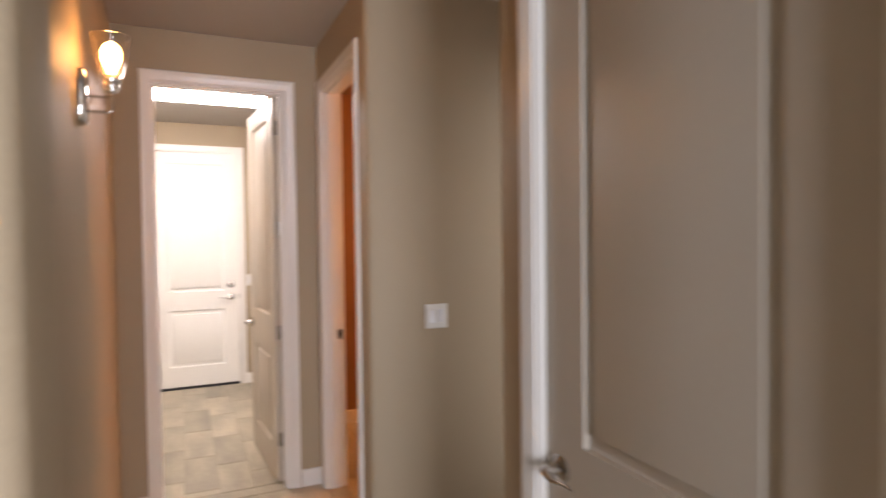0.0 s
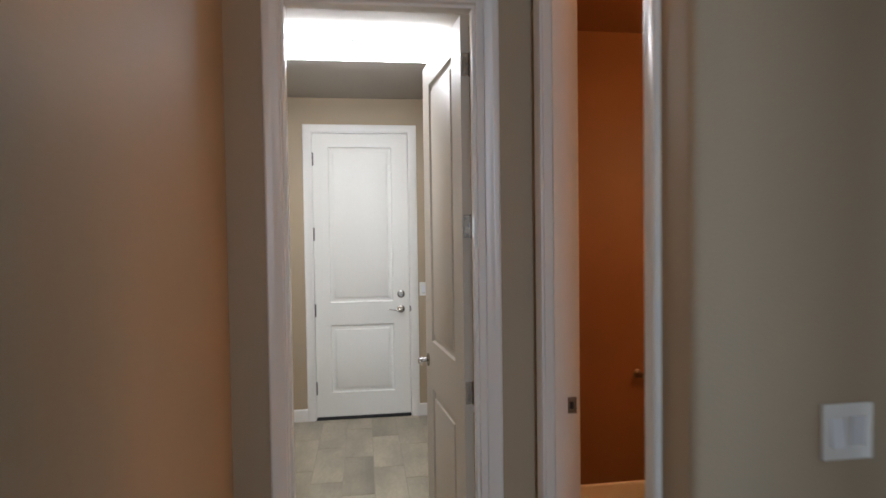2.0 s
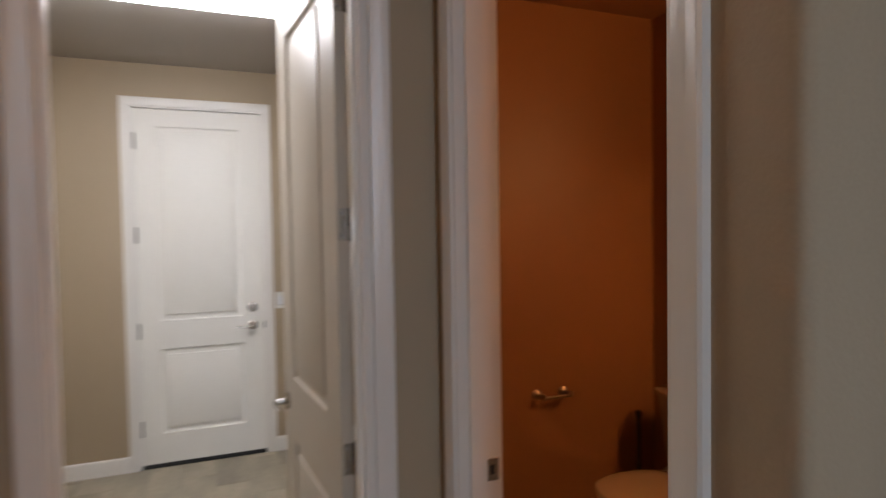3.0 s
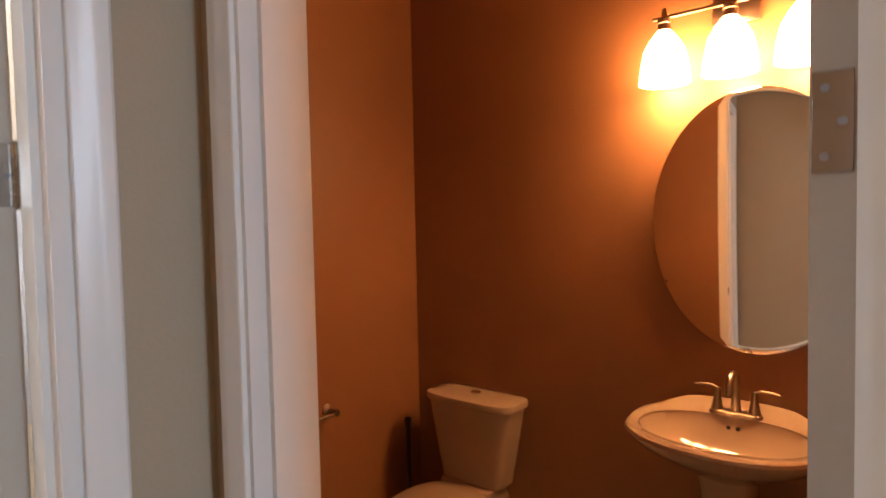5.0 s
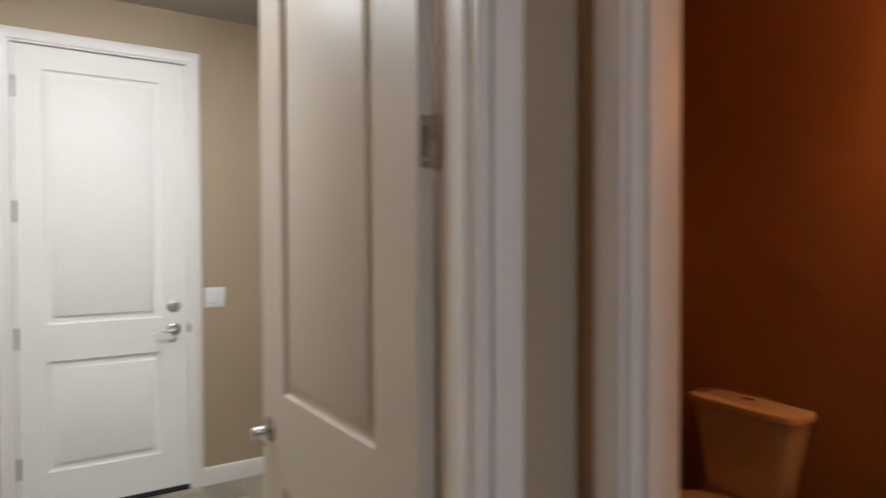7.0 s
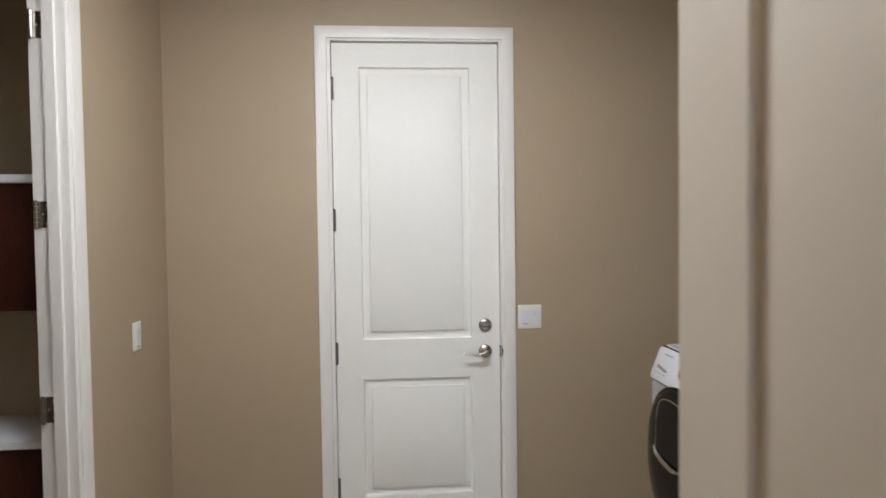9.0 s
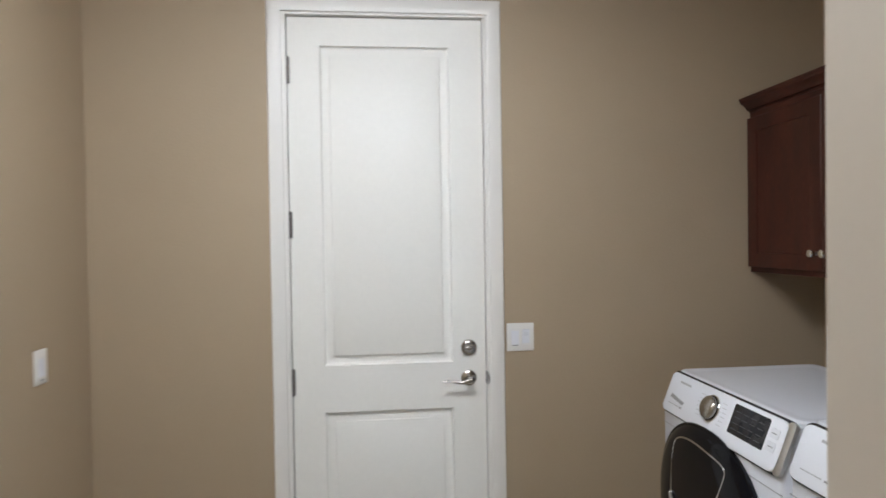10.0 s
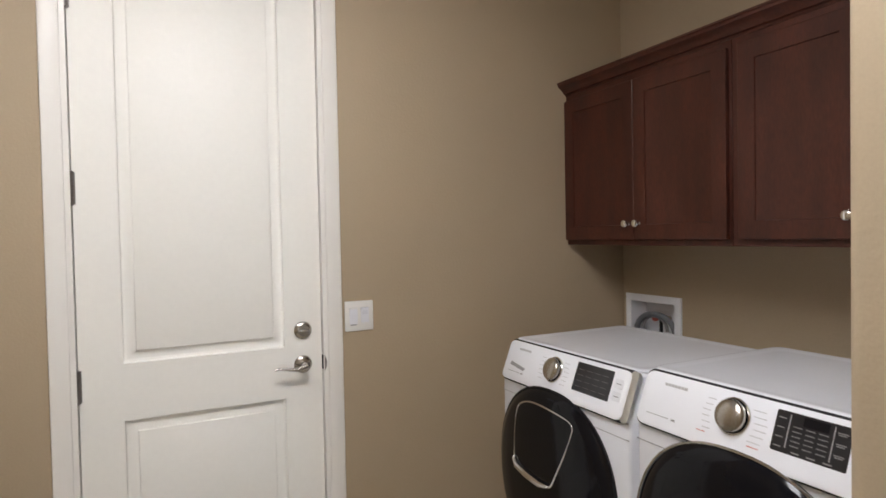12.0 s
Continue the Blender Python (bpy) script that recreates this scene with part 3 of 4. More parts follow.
# ---- hall sconce ----
def wall_sconce(x, y, z):
    s = thing("wall_sconce", "chrome wall sconce with clear glass shade and lit warm bulb", "wall lamp", pose(x, y, z, 0, 0, 90))
    # local: -y is out from the wall
    prof = [(x, z) for x, z, _ in ring(0, 0, 0, 0.038, 0.095, 3.0, 32)]
    bm = loft(bmesh.new(), [[(a * k, yy, b * k) for a, b in prof] for yy, k in ((0, 1), (-0.018, 1), (-0.026, 0.90), (-0.027, 0.86))])
    part("backplate", bm, CHROME, s)
    for zz in (-0.046, 0.004):
        part("arm", tube(bmesh.new(), [(0, -0.024, zz), (0, -0.07, zz), (0, -0.088, zz), (0, -0.097, zz + (0.006 if zz < -0.03 else 0))], 0.0048), CHROME, s)
    part("upright", tube(bmesh.new(), [(0, -0.098, -0.042), (0, -0.098, -0.01), (0, -0.098, 0.024)], 0.0048), CHROME, s)
    bm = turned(bmesh.new(), (0, -0.098, 0.018), [(0, 0.013), (0.005, 0.021), (0.013, 0.022), (0.015, 0.026), (0.023, 0.027), (0.025, 0.023), (0.033, 0.023), (0.035, 0.028),
                                                (0.045, 0.030), (0.048, 0.025), (0.058, 0.024), (0.062, 0.018)])
    part("socket", bm, CHROME, s)
    rows = [(0.064, 0.030), (0.072, 0.035), (0.11, 0.043), (0.16, 0.053), (0.205, 0.061), (0.205, 0.0585), (0.16, 0.0505), (0.11, 0.0405), (0.074, 0.0325), (0.066, 0.028)]
    bm = loft(bmesh.new(), [ring(0, -0.098, h, r, r, 2, 32) for h, r in rows], cap=False)
    sh = part("shade", bm, GLASS, s, "clear tapered glass shade")
    sh.visible_shadow = False
    bm = turned(bmesh.new(), (0, -0.098, 0.076), [(0, 0.012), (0.016, 0.014), (0.032, 0.023), (0.052, 0.030), (0.076, 0.031), (0.096, 0.024), (0.108, 0.013), (0.112, 0.004)])
    part("bulb", bm, BULB, s, "lit warm bulb")
    return s


wall_sconce(-0.436, -4.33, 2.028)


# ---- laundry ceiling light ----
fix = thing("ceiling_light", "white wraparound fluorescent ceiling light with acrylic diffuser, lit", "ceiling light", pose(-0.155, -1.525, CEILING))
part("frame", B(-0.655, 0.655, -0.12, 0.12, -0.014, 0.0, bevel=0.003), ENAMEL, fix)
part("diffuser", B(-0.644, 0.644, -0.195, 0.195, -0.070, -0.0145, bevel=0.014, segs=3), TUBES, fix, "lit acrylic wraparound diffuser")
for x0, x1 in ((-0.657, -0.645), (0.645, 0.657)):
    part("end_cap", B(x0, x1, -0.199, 0.199, -0.074, -0.0145, bevel=0.004), ENAMEL, fix)
part("seam_strip", B(-0.644, 0.644, -0.1995, -0.1925, -0.0735, -0.0640, bevel=0.001, segs=1), RUBBER, fix, "thin dark seam strip")


# ---- powder room ----
WALL_E = 2.335
SINK_Y = -3.318
TOILET_Y = -2.252

# toilet
toilet = thing("toilet", "cream porcelain two-piece toilet with closed lid", "toilet", pose(WALL_E, TOILET_Y, 0, 0, 0, -90))
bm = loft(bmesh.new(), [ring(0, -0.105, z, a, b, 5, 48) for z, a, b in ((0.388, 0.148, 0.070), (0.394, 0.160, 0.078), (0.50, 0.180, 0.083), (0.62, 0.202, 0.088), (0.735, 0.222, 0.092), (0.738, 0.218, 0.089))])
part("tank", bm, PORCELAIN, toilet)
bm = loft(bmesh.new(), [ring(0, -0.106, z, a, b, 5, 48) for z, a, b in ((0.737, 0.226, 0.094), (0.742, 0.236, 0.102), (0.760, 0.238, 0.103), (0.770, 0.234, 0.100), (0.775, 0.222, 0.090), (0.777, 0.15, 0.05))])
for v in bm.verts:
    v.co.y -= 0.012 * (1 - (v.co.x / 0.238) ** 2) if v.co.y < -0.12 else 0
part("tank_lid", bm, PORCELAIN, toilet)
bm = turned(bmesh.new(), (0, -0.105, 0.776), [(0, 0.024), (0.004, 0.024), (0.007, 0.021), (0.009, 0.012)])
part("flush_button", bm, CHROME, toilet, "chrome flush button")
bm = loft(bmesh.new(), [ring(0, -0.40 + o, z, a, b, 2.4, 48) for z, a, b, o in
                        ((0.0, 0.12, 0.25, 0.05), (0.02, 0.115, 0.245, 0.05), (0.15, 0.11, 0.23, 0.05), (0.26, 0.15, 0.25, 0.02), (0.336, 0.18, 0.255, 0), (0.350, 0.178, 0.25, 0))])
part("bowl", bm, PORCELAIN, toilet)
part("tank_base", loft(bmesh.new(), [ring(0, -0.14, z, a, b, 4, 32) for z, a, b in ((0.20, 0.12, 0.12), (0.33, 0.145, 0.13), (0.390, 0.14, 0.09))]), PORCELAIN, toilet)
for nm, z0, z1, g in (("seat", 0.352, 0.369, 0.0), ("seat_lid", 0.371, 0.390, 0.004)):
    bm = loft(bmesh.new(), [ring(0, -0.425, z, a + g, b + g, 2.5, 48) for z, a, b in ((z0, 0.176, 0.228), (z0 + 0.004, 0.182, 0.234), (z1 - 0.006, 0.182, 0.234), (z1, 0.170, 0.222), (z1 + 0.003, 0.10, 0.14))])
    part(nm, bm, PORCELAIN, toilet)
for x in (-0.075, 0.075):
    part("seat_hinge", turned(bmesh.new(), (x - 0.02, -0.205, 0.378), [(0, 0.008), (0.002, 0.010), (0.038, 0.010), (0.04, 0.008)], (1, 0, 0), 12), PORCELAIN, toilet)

# pedestal basin
sink = thing("pedestal_basin", "cream porcelain pedestal basin on a wide foot", "basin", pose(WALL_E, SINK_Y, 0, 0, 0, -90))
rows = []
for z, a, b, o in ((0.725, 0.10, 0.10, -0.20), (0.745, 0.14, 0.13, -0.205), (0.785, 0.205, 0.180, -0.228), (0.820, 0.258, 0.220, -0.242), (0.845, 0.278, 0.244, -0.250),
                   (0.860, 0.288, 0.254, -0.256), (0.872, 0.292, 0.258, -0.260), (0.882, 0.288, 0.255, -0.260), (0.888, 0.278, 0.246, -0.260), (0.886, 0.262, 0.228, -0.262), (0.881, 0.246, 0.168, -0.286), (0.874, 0.248, 0.163, -0.282),
                   (0.845, 0.232, 0.147, -0.280), (0.800, 0.185, 0.110, -0.274), (0.770, 0.10, 0.06, -0.266), (0.765, 0.03, 0.02, -0.262)):
    rows.append(ring(0, o, z, a, b, 2.25, 64))
bm = loft(bmesh.new(), rows)
for v in bm.verts:
    v.co.y = min(v.co.y, -0.003)
    if v.co.z > 0.876 and v.co.y > -0.11:
        v.co.z += 0.022 * min(1, (v.co.y + 0.11) / 0.06)
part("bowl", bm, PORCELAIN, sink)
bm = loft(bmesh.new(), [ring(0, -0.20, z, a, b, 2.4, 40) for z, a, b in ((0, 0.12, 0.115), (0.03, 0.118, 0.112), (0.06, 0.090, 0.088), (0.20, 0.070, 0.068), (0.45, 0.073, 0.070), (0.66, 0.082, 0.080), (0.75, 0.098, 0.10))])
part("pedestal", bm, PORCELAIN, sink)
for x in (-0.014, 0.014):
    part("overflow_hole", turned(bmesh.new(), (x, -0.139, 0.848), [(0, 0.0065), (0.002, 0.0065)], (0, -1, 0.35), 14), RUBBER, sink)
part("drain", turned(bmesh.new(), (0, -0.262, 0.764), [(0, 0.021), (0.003, 0.021), (0.004, 0.014)]), CHROME, sink)

tap = thing("basin_tap", "bronze-toned two-handle tap on the basin deck", "tap", pose(WALL_E, SINK_Y, 0.886, 0, 0, -90))
part("base_plate", loft(bmesh.new(), [ring(0, -0.105, z, a, b, 3, 36) for z, a, b in ((-0.004, 0.082, 0.027), (0.008, 0.080, 0.025), (0.012, 0.072, 0.018))]), BRONZE, tap)
sp = [(0, -0.105, 0.008), (0, -0.105, 0.075)] + [(0, -0.105 - 0.045 + 0.045 * math.cos(radians(a)), 0.092 + 0.052 * math.sin(radians(a))) for a in range(0, 166, 15)] + [(0, -0.196, 0.084)]
part("spout", tube(bmesh.new(), sp, 0, 16, True, [0.017, 0.0125] + [0.0112] * (len(sp) - 3) + [0.0100]), BRONZE, tap)
for s in (-1, 1):
    bm = turned(bmesh.new(), (s * 0.056, -0.105, 0.006), [(0, 0.021), (0.01, 0.019), (0.040, 0.012), (0.058, 0.009), (0.072, 0.0085), (0.077, 0.006)])
    h = part("handle", bm, BRONZE, tap)
    pts = [(s * 0.054, -0.105, 0.079), (s * 0.075, -0.107, 0.088), (s * 0.10, -0.109, 0.088), (s * 0.128, -0.111, 0.085)]
    part("lever_arm", tube(bmesh.new(), pts, 0, 10, True, [0.0045, 0.0045, 0.004, 0.003]), BRONZE, h)

# oval mirror
MZ, MH, MW = 1.519, 0.445, 0.328
mirror = thing("oval_mirror", "frameless oval wall mirror held by small clips", "mirror", pose(WALL_E - 0.018, -3.354, MZ, 1.0, 0, -87.1))
rows = []
for y, k in ((-0.004, 0.995), (-0.006, 1.0), (-0.008, 0.998), (-0.0105, 0.945)):
    rows.append([(MW * k * math.cos(2 * math.pi * i / 96), y, MH * k * math.sin(2 * math.pi * i / 96)) for i in range(96)])
me_ob = part("glass", loft(bmesh.new(), rows), MIRROR, mirror)
for a in (146, 208, 332, 34):
    cx, cz = MW * math.cos(radians(a)), MH * math.sin(radians(a))
    part("clip", B(cx - 0.008, cx + 0.008, -0.013, 0.0, cz - 0.006, cz + 0.006, bevel=0.003), GLASS, mirror, "small clear plastic clip")

# vanity light
vl = thing("vanity_light", "bronze three-shade vanity light above the mirror, lit", "wall lamp", pose(WALL_E, -3.300, 2.231, 0, 0, -90))
part("backplate", B(-0.075, 0.075, -0.022, 0.0, -0.05, 0.06, bevel=0.008), BRONZE, vl)
part("bar", tube(bmesh.new(), [(-0.250, -0.10, 0.0), (0, -0.10, 0.0), (0.250, -0.10, 0.0)], 0.007), BRONZE, vl)
part("stem", tube(bmesh.new(), [(0, -0.02, 0.0), (0, -0.06, 0.0), (0, -0.10, 0.0)], 0.009), BRONZE, vl)
for x in (-0.21, 0.0, 0.21):
    bm = turned(bmesh.new(), (x, -0.10, 0.03), [(0, 0.007), (0.02, 0.009), (0.03, 0.012), (0.036, 0.022), (0.05, 0.023), (0.052, 0.020), (0.075, 0.024)], (0, 0, -1))
    part("socket", bm, BRONZE, vl)
    rows = [(-0.050, 0.027), (-0.075, 0.046), (-0.11, 0.066), (-0.17, 0.079), (-0.226, 0.084), (-0.226, 0.080), (-0.17, 0.075), (-0.11, 0.062), (-0.075, 0.042), (-0.055, 0.022)]
    part("shade", loft(bmesh.new(), [ring(x, -0.10, h, r, r, 2, 28) for h, r in rows], cap=False), SHADE, vl, "lit frosted glass bell shade")

# paper holder
tp = thing("paper_holder", "bronze-toned two-post toilet paper holder without paper", "paper holder", pose(1.662, -1.815, 0.745))
for x in (-0.078, 0.078):
    bm = turned(bmesh.new(), (x, 0, 0), [(0, 0.026), (0.006, 0.026), (0.010, 0.018), (0.016, 0.010), (0.050, 0.009), (0.056, 0.014), (0.072, 0.015), (0.078, 0.011)], (0, -1, 0))
    part("post", bm, BRONZE, tp)
part("bar", tube(bmesh.new(), [(-0.078, -0.066, -0.004), (0, -0.066, -0.004), (0.078, -0.066, -0.004)], 0.008), BRONZE, tp)

# toilet brush in its holder
br = thing("toilet_brush", "black toilet brush standing in its holder", "brush", pose(2.17, -1.888, 0.0))
part("holder", turned(bmesh.new(), (0, 0, 0), [(0, 0.05), (0.01, 0.055), (0.13, 0.05), (0.14, 0.044)]), RUBBER, br)
part("handle", turned(bmesh.new(), (0, 0, 0.12), [(0, 0.011), (0.02, 0.0105), (0.40, 0.0105), (0.44, 0.011), (0.465, 0.016), (0.485, 0.0165), (0.488, 0.012)]), RUBBER, br)


# ---- laundry machines ----
def on_panel(tilt_y, tilt_z, run):
    """Maps (x, s, out) of the sloped control panel to the machine's space."""
    ux, uz = tilt_y / run, tilt_z / run
    return lambda x, s, out: (x, 0.78 * s * ux - out * uz, 0.845 + 0.78 * s * uz + out * ux)


def slab_on(bm, put, pts, d0, d1, inset=0.0):
    cx = sum(p[0] for p in pts) / len(pts)
    cs = sum(p[1] for p in pts) / len(pts)
    rows = [[put(x, s, d0) for x, s in pts], [put(x, s, d1 - 0.001) for x, s in pts]]
    rows.append([put(cx + (x - cx) * (1 - 0.006), cs + (s - cs) * (1 - 0.02), d1) for x, s in pts])
    return loft(bm, rows)


def rounded_rect(x0, x1, s0, s1, r, n=5):
    pts = []
    for cx, cs, a in ((x1 - r, s1 - r, 0), (x0 + r, s1 - r, 90), (x0 + r, s0 + r, 180), (x1 - r, s0 + r, 270)):
        pts += arc(cx, cs, r, a, a + 90, n)
    return pts


def machine(name, label, category, y_mid, washer):
    W, H = 0.343, 0.985
    m = thing(name, label, category, pose(1.040, y_mid, 0.0, 0, 0, -90), group="laundry pair")
    LIFT = 0.012 if washer else 0.034
    TY, TZ = 0.055, 0.140
    run = math.hypot(TY, TZ)
    put = on_panel(TY, TZ, run)
    # shell: side profile drawn across the width, corners rounded
    prof = [(0.012, 0.03), (0.0, 0.05), (0.0, 0.838), (0.003, 0.846), (TY, 0.975), (TY + 0.012, 0.981), (0.630, 0.981), (0.640, 0.97), (0.640, 0.03)]
    rows = []
    for x, k in ((-W, 0.014), (-W + 0.004, 0.006), (-W + 0.012, 0.0), (W - 0.012, 0.0), (W - 0.004, 0.006), (W, 0.014)):
        rows.append([(x, y + (k if y < 0.4 else -k), z - (k if z > 0.9 else 0)) for y, z in prof])
    part("body", loft(bmesh.new(), rows), ENAMEL, m)
    bm = loft(bmesh.new(), [[(x, y, z) for x, y in rounded_rect(-W + i, W - i, TY + 0.004 + i, 0.633 - i, 0.03)] for z, i in ((0.978, 0.004), (0.986, 0.002), (0.990, 0.006), (0.9905, 0.012), (0.987, 0.034), (0.987, 0.05))])
    part("top_panel", bm, ENAMEL, m)
    for x in (-0.28, 0.28):
        for y in (0.06, 0.58):
            part("foot", turned(bmesh.new(), (x, y, 0.0), [(-LIFT, 0.022), (0.008 - LIFT, 0.022), (0.012, 0.012), (0.04, 0.012)], count=14), RUBBER, m)
    # control panel with its metal rim
    outline = rounded_rect(-W + 0.004, W - 0.004, -0.012, 0.196, 0.03)
    part("panel_rim", slab_on(bmesh.new(), put, outline, -0.004, 0.006), SCREEN, m, "dark grey rim")
    face = rounded_rect(-W + 0.009, W - (0.024 if washer else 0.007), -0.006, 0.187, 0.028)
    cp = part("control_panel", slab_on(bmesh.new(), put, face, 0.0, 0.013), PANEL, m, "glossy white control panel")
    if washer:
        part("end_trim", slab_on(bmesh.new(), put, rounded_rect(W - 0.030, W + 0.001, -0.008, 0.192, 0.014), 0.0, 0.0115), STEEL, m, "polished metal end trim")
    # dial
    kx, ks, o = (-0.034, 0.104, 0.013) if washer else (-0.045, 0.110, 0.013)
    ctr, d = Vector(put(kx, ks, o)), (Vector(put(kx, ks, 1)) - Vector(put(kx, ks, 0))).normalized()
    dial = part("dial", turned(bmesh.new(), ctr, [(0, 0.046), (0.004, 0.046), (0.006, 0.044), (0.005, 0.0425)], d, 40), CHROME, cp)
    part("dial_gap", turned(bmesh.new(), ctr + d * 0.005, [(0, 0.043), (0.0015, 0.0425)], d, 40), BLACK, cp, "dark ring round the knob")
    turned_bm = turned(bmesh.new(), ctr + d * 0.005, [(0, 0.0392), (0.010, 0.0392), (0.014, 0.0382), (0.0175, 0.0345), (0.0205, 0.028), (0.0225, 0.019), (0.0235, 0.009)], d, 40)
    part("knob", turned_bm, NICKEL, cp, "domed satin metal knob")
    # display
    dx0, dx1, ds0, ds1 = (0.078, 0.250, 0.048, 0.170) if washer else (0.058, 0.220, 0.052, 0.170)
    disp = part("display", slab_on(bmesh.new(), put, rounded_rect(dx0, dx1, ds0, ds1, 0.005), 0.012, 0.0142), SCREEN, cp, "dark display window")

    def bars(mat, name, items, lift=0.0146):
        for x0, x1, s0, s1 in items:
            part(name, slab_on(bmesh.new(), put, [(x0, s0), (x1, s0), (x1, s1), (x0, s1)], 0.0125, lift), mat, cp)
    if washer:
        for r in range(4):
            bars(FAINT, "display_mark", [(dx0 + 0.014 + 0.038 * c, dx0 + 0.040 + 0.038 * c, ds0 + 0.02 + 0.024 * r, ds0 + 0.0225 + 0.024 * r) for c in range(4)], 0.0150)
    else:
        bars(INK, "display_mark", [(dx0 + 0.032, dx0 + 0.034, ds0 + 0.015, ds1 - 0.008), (dx1 - 0.036, dx1 - 0.034, ds0 + 0.015, ds1 - 0.008)], 0.0150)
        part("readout", slab_on(bmesh.new(), put, rounded_rect(dx0 + 0.062, dx0 + 0.116, 0.138, 0.164, 0.002), 0.0135, 0.0152), BLACK, cp)
        for r in range(5):
            bars(PALE, "display_mark", [(x, x + w, ds0 + 0.024 + 0.0135 * r, ds0 + 0.0265 + 0.0135 * r) for x, w in ((dx0 + 0.042, 0.020), (dx0 + 0.070, 0.020), (dx0 + 0.098, 0.020))], 0.0150)
        for r in range(4):
            bars(PALE, "display_mark", [(dx0 + 0.007, dx0 + 0.024, ds0 + 0.014 + 0.027 * r, ds0 + 0.017 + 0.027 * r)], 0.0150)
        for r in range(3):
            bars(PALE, "display_mark", [(dx1 - 0.029, dx1 - 0.008, ds0 + 0.035 + 0.030 * r, ds0 + 0.038 + 0.030 * r), (dx1 - 0.027, dx1 - 0.011, ds0 + 0.030 + 0.030 * r, ds0 + 0.033 + 0.030 * r)], 0.0150)
        bars(PALE, "display_mark", [(dx0 + 0.048 + 0.034 * c, dx0 + 0.066 + 0.034 * c, ds0 + 0.006, ds0 + 0.010) for c in range(3)], 0.0150)
    # printed programme names as bars, maker's mark as a plain bar
    for r in range(6):
        s = 0.050 + 0.019 * r
        bow = 0.010 * abs(r - 2.5) / 2.5
        bars(PRINT, "print_mark", [(kx - 0.086 + bow, kx - 0.064 + bow, s, s + 0.0022), (kx + 0.058 - bow, kx + (0.082 if washer else 0.090) - bow, s, s + 0.0022)])
    if not washer:
        bars(RED, "red_print_mark", [(kx - 0.090, kx - 0.066, 0.036, 0.0385), (kx + 0.050, kx + 0.078, 0.036, 0.0385)])
    maker = [(-0.262 + 0.0108 * k, -0.2535 + 0.0108 * k, 0.146, 0.156) for k in range(7)]
    bars(PRINT, "maker_mark", maker)
    bars(INK, "print_mark", [(-0.300, -0.266, 0.036, 0.0385), (-0.262, -0.226, 0.036, 0.0385), (-0.216, -0.204, 0.033, 0.040)])
    if washer:
        part("drawer_grip", slab_on(bmesh.new(), put, [(-0.296, 0.066), (-0.206, 0.052), (-0.196, 0.066), (-0.292, 0.084)], 0.0125, 0.0145), INK, cp, "grey drawer grip recess")
        for s0 in (0.026, 0.076):
            part("button", slab_on(bmesh.new(), put, rounded_rect(0.262, 0.298, s0 + 0.034, s0 + 0.070, 0.004), 0.0125, 0.0152), ENAMEL, cp)
            bars(PALE, "print_mark", [(0.269, 0.291, s0 + 0.050, s0 + 0.053)], 0.0158)
    # round door
    zc, xc = 0.532, -0.018
    rows = []
    for y, a, b in ((0.004, 0.316, 0.325), (-0.014, 0.316, 0.325), (-0.024, 0.308, 0.317), (-0.036, 0.28, 0.29), (-0.044, 0.21, 0.22), (-0.047, 0.10, 0.11)):
        rows.append([(xc + a * math.copysign(abs(math.cos(t)) ** 0.86, math.cos(t)), y, zc + b * math.copysign(abs(math.sin(t)) ** 0.92, math.sin(t))) for t in [2 * math.pi * i / 72 for i in range(72)]])
    dr = part("door", loft(bmesh.new(), rows), BLACK, m, "glossy black round door")
    rim_pts = [(xc + 0.317 * math.copysign(abs(math.cos(t)) ** 0.86, math.cos(t)), -0.012, zc + 0.326 * math.copysign(abs(math.sin(t)) ** 0.92, math.sin(t))) for t in [radians(a) for a in (range(20, 340, 6) if washer else range(30, 330, 6))]]
    part("door_rim", tube(bmesh.new(), rim_pts, 0.006 if washer else 0.0045, 8), BLACK if washer else NICKEL, dr, "" if washer else "thin metal door rim")
    if washer:
        # the small add-in hatch with its chrome frame and handle
        hx = [(-0.200, 0.655), (-0.193, 0.762), (-0.150, 0.794), (-0.074, 0.808), (0.054, 0.799), (0.134, 0.786), (0.122, 0.735), (0.086, 0.655), (0.050, 0.588), (0.024, 0.540),
              (-0.020, 0.530), (-0.110, 0.534), (-0.186, 0.538), (-0.202, 0.560)]
        for _ in range(2):
            hx = [p for (xa, za), (xb, zb) in zip(hx, hx[1:] + hx[:1]) for p in ((0.75 * xa + 0.25 * xb, 0.75 * za + 0.25 * zb), (0.25 * xa + 0.75 * xb, 0.25 * za + 0.75 * zb))]
        hx.append(hx[0])

        def bulge(x, z):
            q = min(1.0, ((x - xc) / 0.30) ** 2 + ((z - zc) / 0.315) ** 2)
            return -0.050 + 0.018 * q
        dense = [(x, bulge(x, z), z) for x, z in hx]
        part("hatch_frame", tube(bmesh.new(), dense, 0.0038, 8), CHROME, dr, "thin chrome hatch frame")
        hp = [(x, bulge(x, z) - 0.004, z) for x, z in ((-0.200, 0.574), (-0.178, 0.548), (-0.11, 0.538), (-0.03, 0.534), (0.010, 0.540))]
        part("hatch_handle", tube(bmesh.new(), hp, 0, 10, True, [0.009, 0.012, 0.012, 0.011, 0.007]), CHROME, dr, "chrome hatch handle")
    m.location.z += LIFT
    part("seam", B(-W + 0.002, W - 0.002, -0.0012, 0.002, 0.7905, 0.7925), INK, m)
    return m


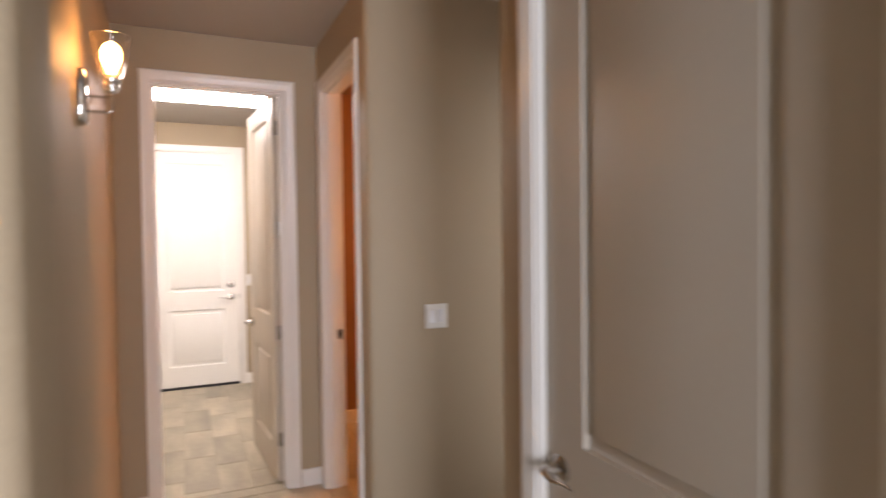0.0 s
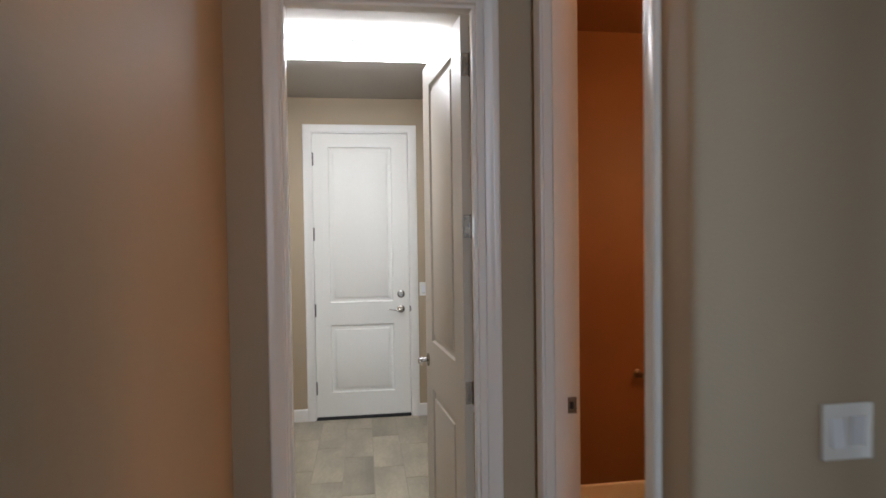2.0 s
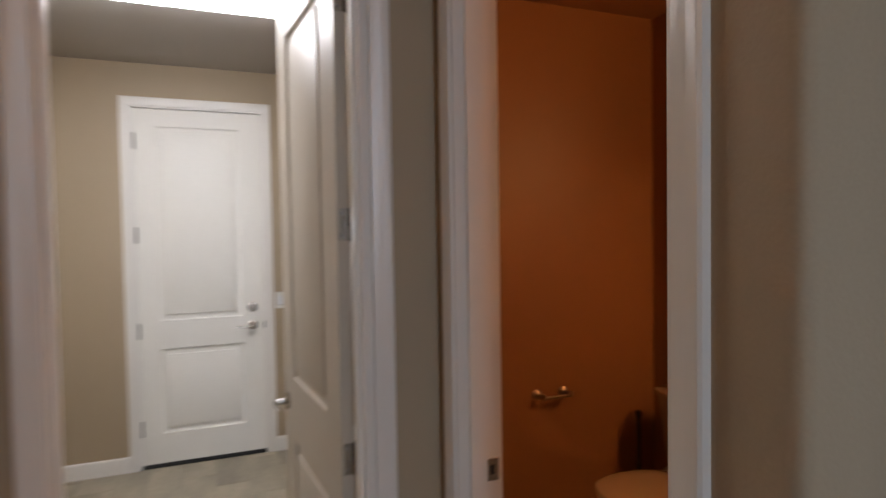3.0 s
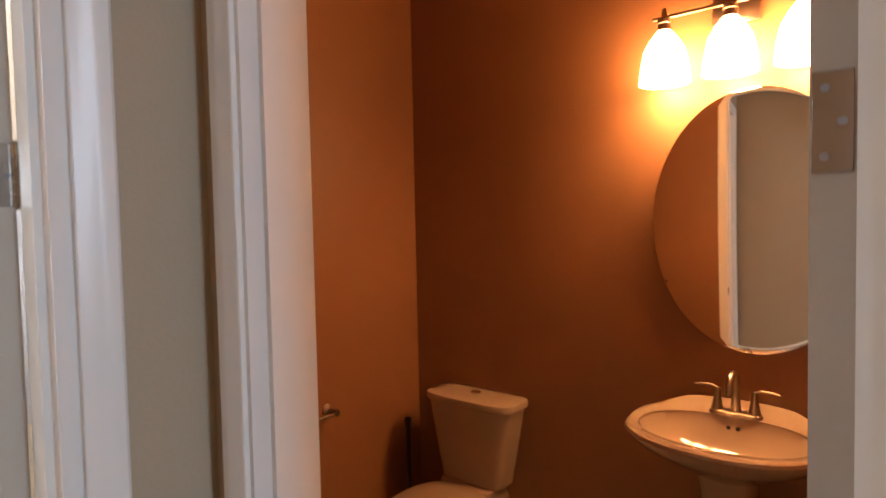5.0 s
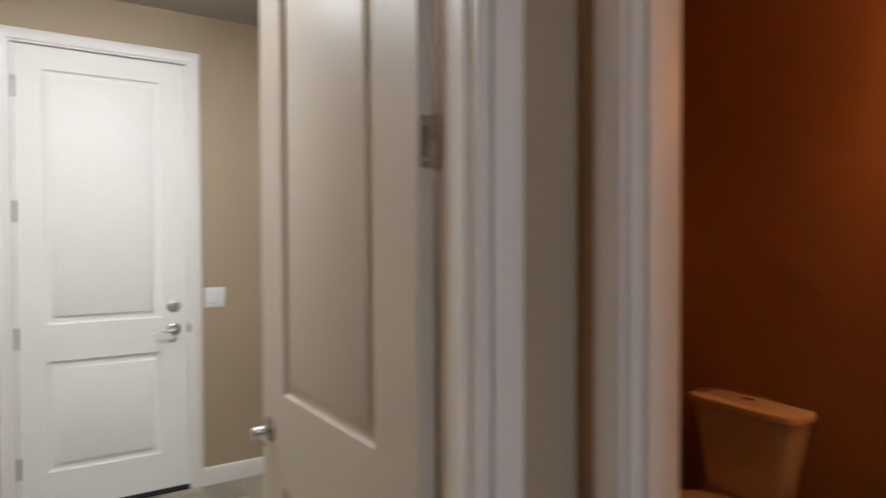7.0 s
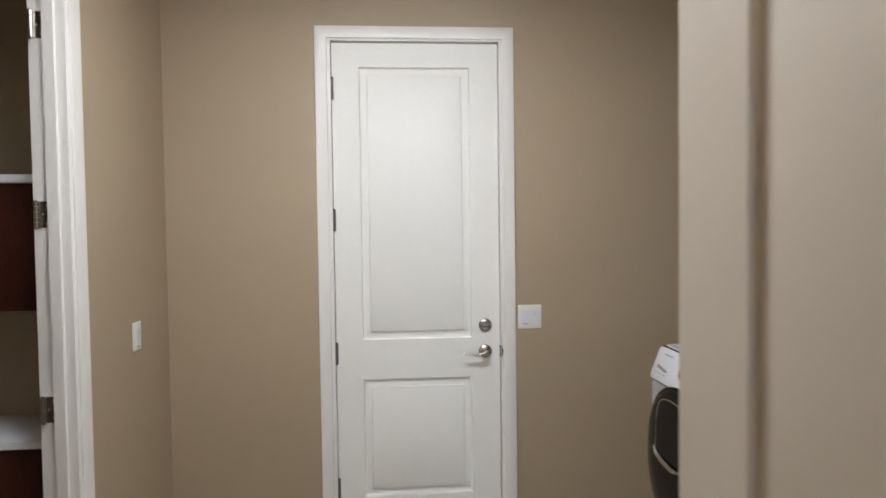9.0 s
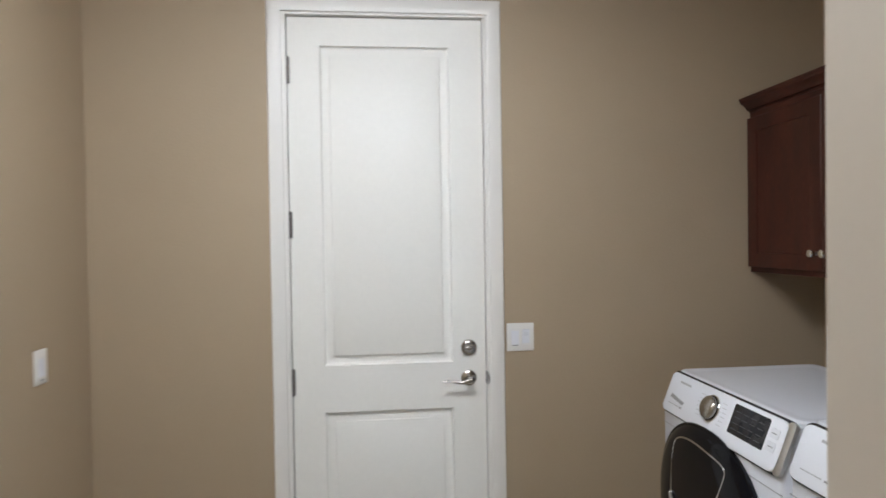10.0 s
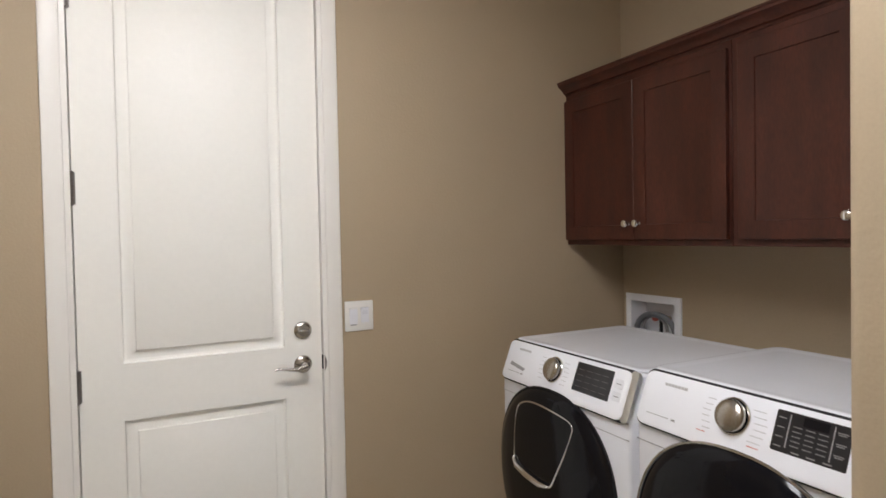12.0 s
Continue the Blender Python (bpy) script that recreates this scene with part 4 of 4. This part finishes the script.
machine("washing_machine", "white front-loading washing machine with black hatch door", "washing machine", -0.611, True)
machine("tumble_dryer", "white front-loading dryer with black door and metal dial", "tumble dryer", -1.325, False)


# ---- wall cabinets ----
def cabinet(name, y_mid, w, doors, knobs):
    c = thing(name, "cherry-stained wooden wall cabinet with two flat-panel doors", "wall cabinet", pose(1.917, y_mid, 1.36, 0, 0, -90), group="laundry wall cabinets")
    D, H = 0.345, 0.71
    bm = bmesh.new()
    box(bm, -w / 2, w / 2, -D, 0.0, 0.0, H, bevel=0.0015, segs=1)
    part("body", bm, CHERRY, c)
    for x0, x1 in doors:
        frame_bm = bmesh.new()
        st = 0.060
        rows = []
        z0, z1 = 0.024, H - 0.040
        for i, y in ((0, -D - 0.001), (0, -D - 0.017), (0.002, -D - 0.019), (st - 0.003, -D - 0.019), (st, -D - 0.0178), (st + 0.0015, -D - 0.0135), (st + 0.004, -D - 0.0125)):
            rows.append([(x0 + i, y, z0 + i), (x1 - i, y, z0 + i), (x1 - i, y, z1 - i), (x0 + i, y, z1 - i)])
        loft(frame_bm, rows)
        d = part("door", frame_bm, CHERRY, c)
    for x in knobs:
        bm = turned(bmesh.new(), (x, -D - 0.018, 0.090), [(0, 0.009), (0.004, 0.006), (0.014, 0.006), (0.018, 0.013), (0.024, 0.0155), (0.028, 0.014), (0.031, 0.008)], (0, -1, 0), 20)
        part("knob", bm, CHROME, c, "polished round knob")
    return c


cabinet("wall_cabinet", -0.452, 0.888, [(-0.426, 0.0074), (0.0086, 0.434)], (-0.022, 0.036))
cabinet("wall_cabinet", -1.310, 0.824, [(-0.380, -0.0006), (0.0006, 0.39)], (-0.030, 0.030))
crown = thing("crown_moulding", "cherry-stained crown moulding along the cabinet tops", "moulding", pose(1.917, -0.86, 2.022, 0, 0, -90))
prof = [(-0.330, 0.035), (-0.348, 0.035), (-0.352, 0.042), (-0.362, 0.046), (-0.364, 0.052), (-0.378, 0.066), (-0.392, 0.074), (-0.394, 0.084), (-0.398, 0.086), (-0.398, 0.094), (-0.330, 0.094)]
bm = loft(bmesh.new(), [[(-0.839, y, z) for y, z in prof], [(0.859, y, z) for y, z in prof]])
part("moulding", bm, CHERRY, crown)

# ---- washer supply box ----
wb = thing("supply_box", "white recessed washer supply box with grey drain hose", "supply box", pose(1.917, -0.212, 0.861, 0, 0, -90))
bm = bmesh.new()
rows = [[(x, y, z) for x, z in ((-a, 0.127 - h), (a, 0.127 - h), (a, 0.127 + h), (-a, 0.127 + h))] for y, a, h in
        ((0.0, 0.168, 0.127), (-0.008, 0.168, 0.127), (-0.011, 0.164, 0.123), (-0.011, 0.132, 0.094), (-0.009, 0.130, 0.092), (0.085, 0.126, 0.088))]
loft(bm, rows, cap=False)
bm.verts.ensure_lookup_table()
bm.faces.new(bm.verts[-4:])
part("frame", bm, PANEL, wb)
pts = [(0.118 * math.cos(radians(a)), 0.012, 0.075 + 0.088 * math.sin(radians(a))) for a in range(-25, 206, 11)]
part("drain_hose", tube(bmesh.new(), pts, 0.0135, 12), HOSE, wb, "grey corrugated drain hose")
pts = [(-0.02 + 0.075 * math.cos(radians(a)), 0.03, 0.085 + 0.066 * math.sin(radians(a))) for a in range(0, 181, 12)]
part("supply_hose", tube(bmesh.new(), pts, 0.008, 10), INK, wb)
for x, mt in ((-0.035, RED), (0.03, BRONZE)):
    part("valve", turned(bmesh.new(), (x, 0.075, 0.14), [(0, 0.012), (0.02, 0.012), (0.022, 0.018), (0.032, 0.018)], (0, -1, 0), 14), mt, wb)
part("valve_pipe", tube(bmesh.new(), [(0.0, 0.05, 0.045), (0.0, 0.05, 0.09), (0.0, 0.05, 0.135)], 0.008, 10), RUBBER, wb)


# ---- side room: dark shelf and white wall seen past the jamb ----
for z in (0.78, 1.72):
    sh = thing("wall_shelf", "dark wooden shelf unit in the side room", "shelf", pose(-1.75, -0.42, z))
    part("board", B(-0.4, 0.4, -0.30, 0.02, 0.0, 0.03, bevel=0.003), PANEL, sh, "white shelf board")
    part("front", B(-0.4, 0.4, -0.29, -0.27, -0.45, -0.002, bevel=0.003), CHERRY, sh)


# ---- floor tiles ----
TW, TL, TG = 0.203, 0.606, 0.004
rng = random.Random(4)
tile_meshes = {}


def tile_mesh(w, l):
    key = (round(w, 3), round(l, 3))
    if key not in tile_meshes:
        b = bmesh.new()
        rows = [[(x, y, z) for x, y in ((i, i), (w - i, i), (w - i, l - i), (i, l - i))] for z, i in ((-0.004, 0), (-0.0012, 0), (0.0, 0.0012))]
        loft(b, rows)
        b.faces.ensure_lookup_table()
        tile_meshes[key] = mesh_of("tile", b, TILE, smooth=False)
    return tile_meshes[key]


def tile_area(x0, x1, y0, y1, shift):
    k0 = math.floor((x0 - shift) / TW)
    k = k0
    while shift + k * TW < x1:
        a, b = max(x0, shift + k * TW), min(x1, shift + (k + 1) * TW)
        y = -0.285 - (k % 3) * TL / 3 - 20 * TL
        while y < y1:
            c, d = max(y0, y), min(y1, y + TL)
            if d - c > 0.012 and b - a > 0.012:
                shared("tile", tile_mesh(b - a - TG, d - c - TG), floor, (a + TG / 2, c + TG / 2, 0.0))
            y += TL
        k += 1


tile_area(-1.205, 0.648, -2.785, -0.02, -0.162)
tile_area(0.648, 1.917, -1.762, -0.02, -0.162)
tile_area(-0.30, 0.460, -2.90, -2.785, -0.162)
tile_area(-0.478, 0.645, -6.15, -2.90, -0.162)
tile_area(0.645, 0.70, -6.15, -3.955, -0.162)
tile_area(0.70, 1.52, -5.085, -3.955, -0.162)
tile_area(0.765, 2.335, -3.845, -1.815, -0.162)
tile_area(0.645, 0.765, -3.785, -2.975, -0.162)
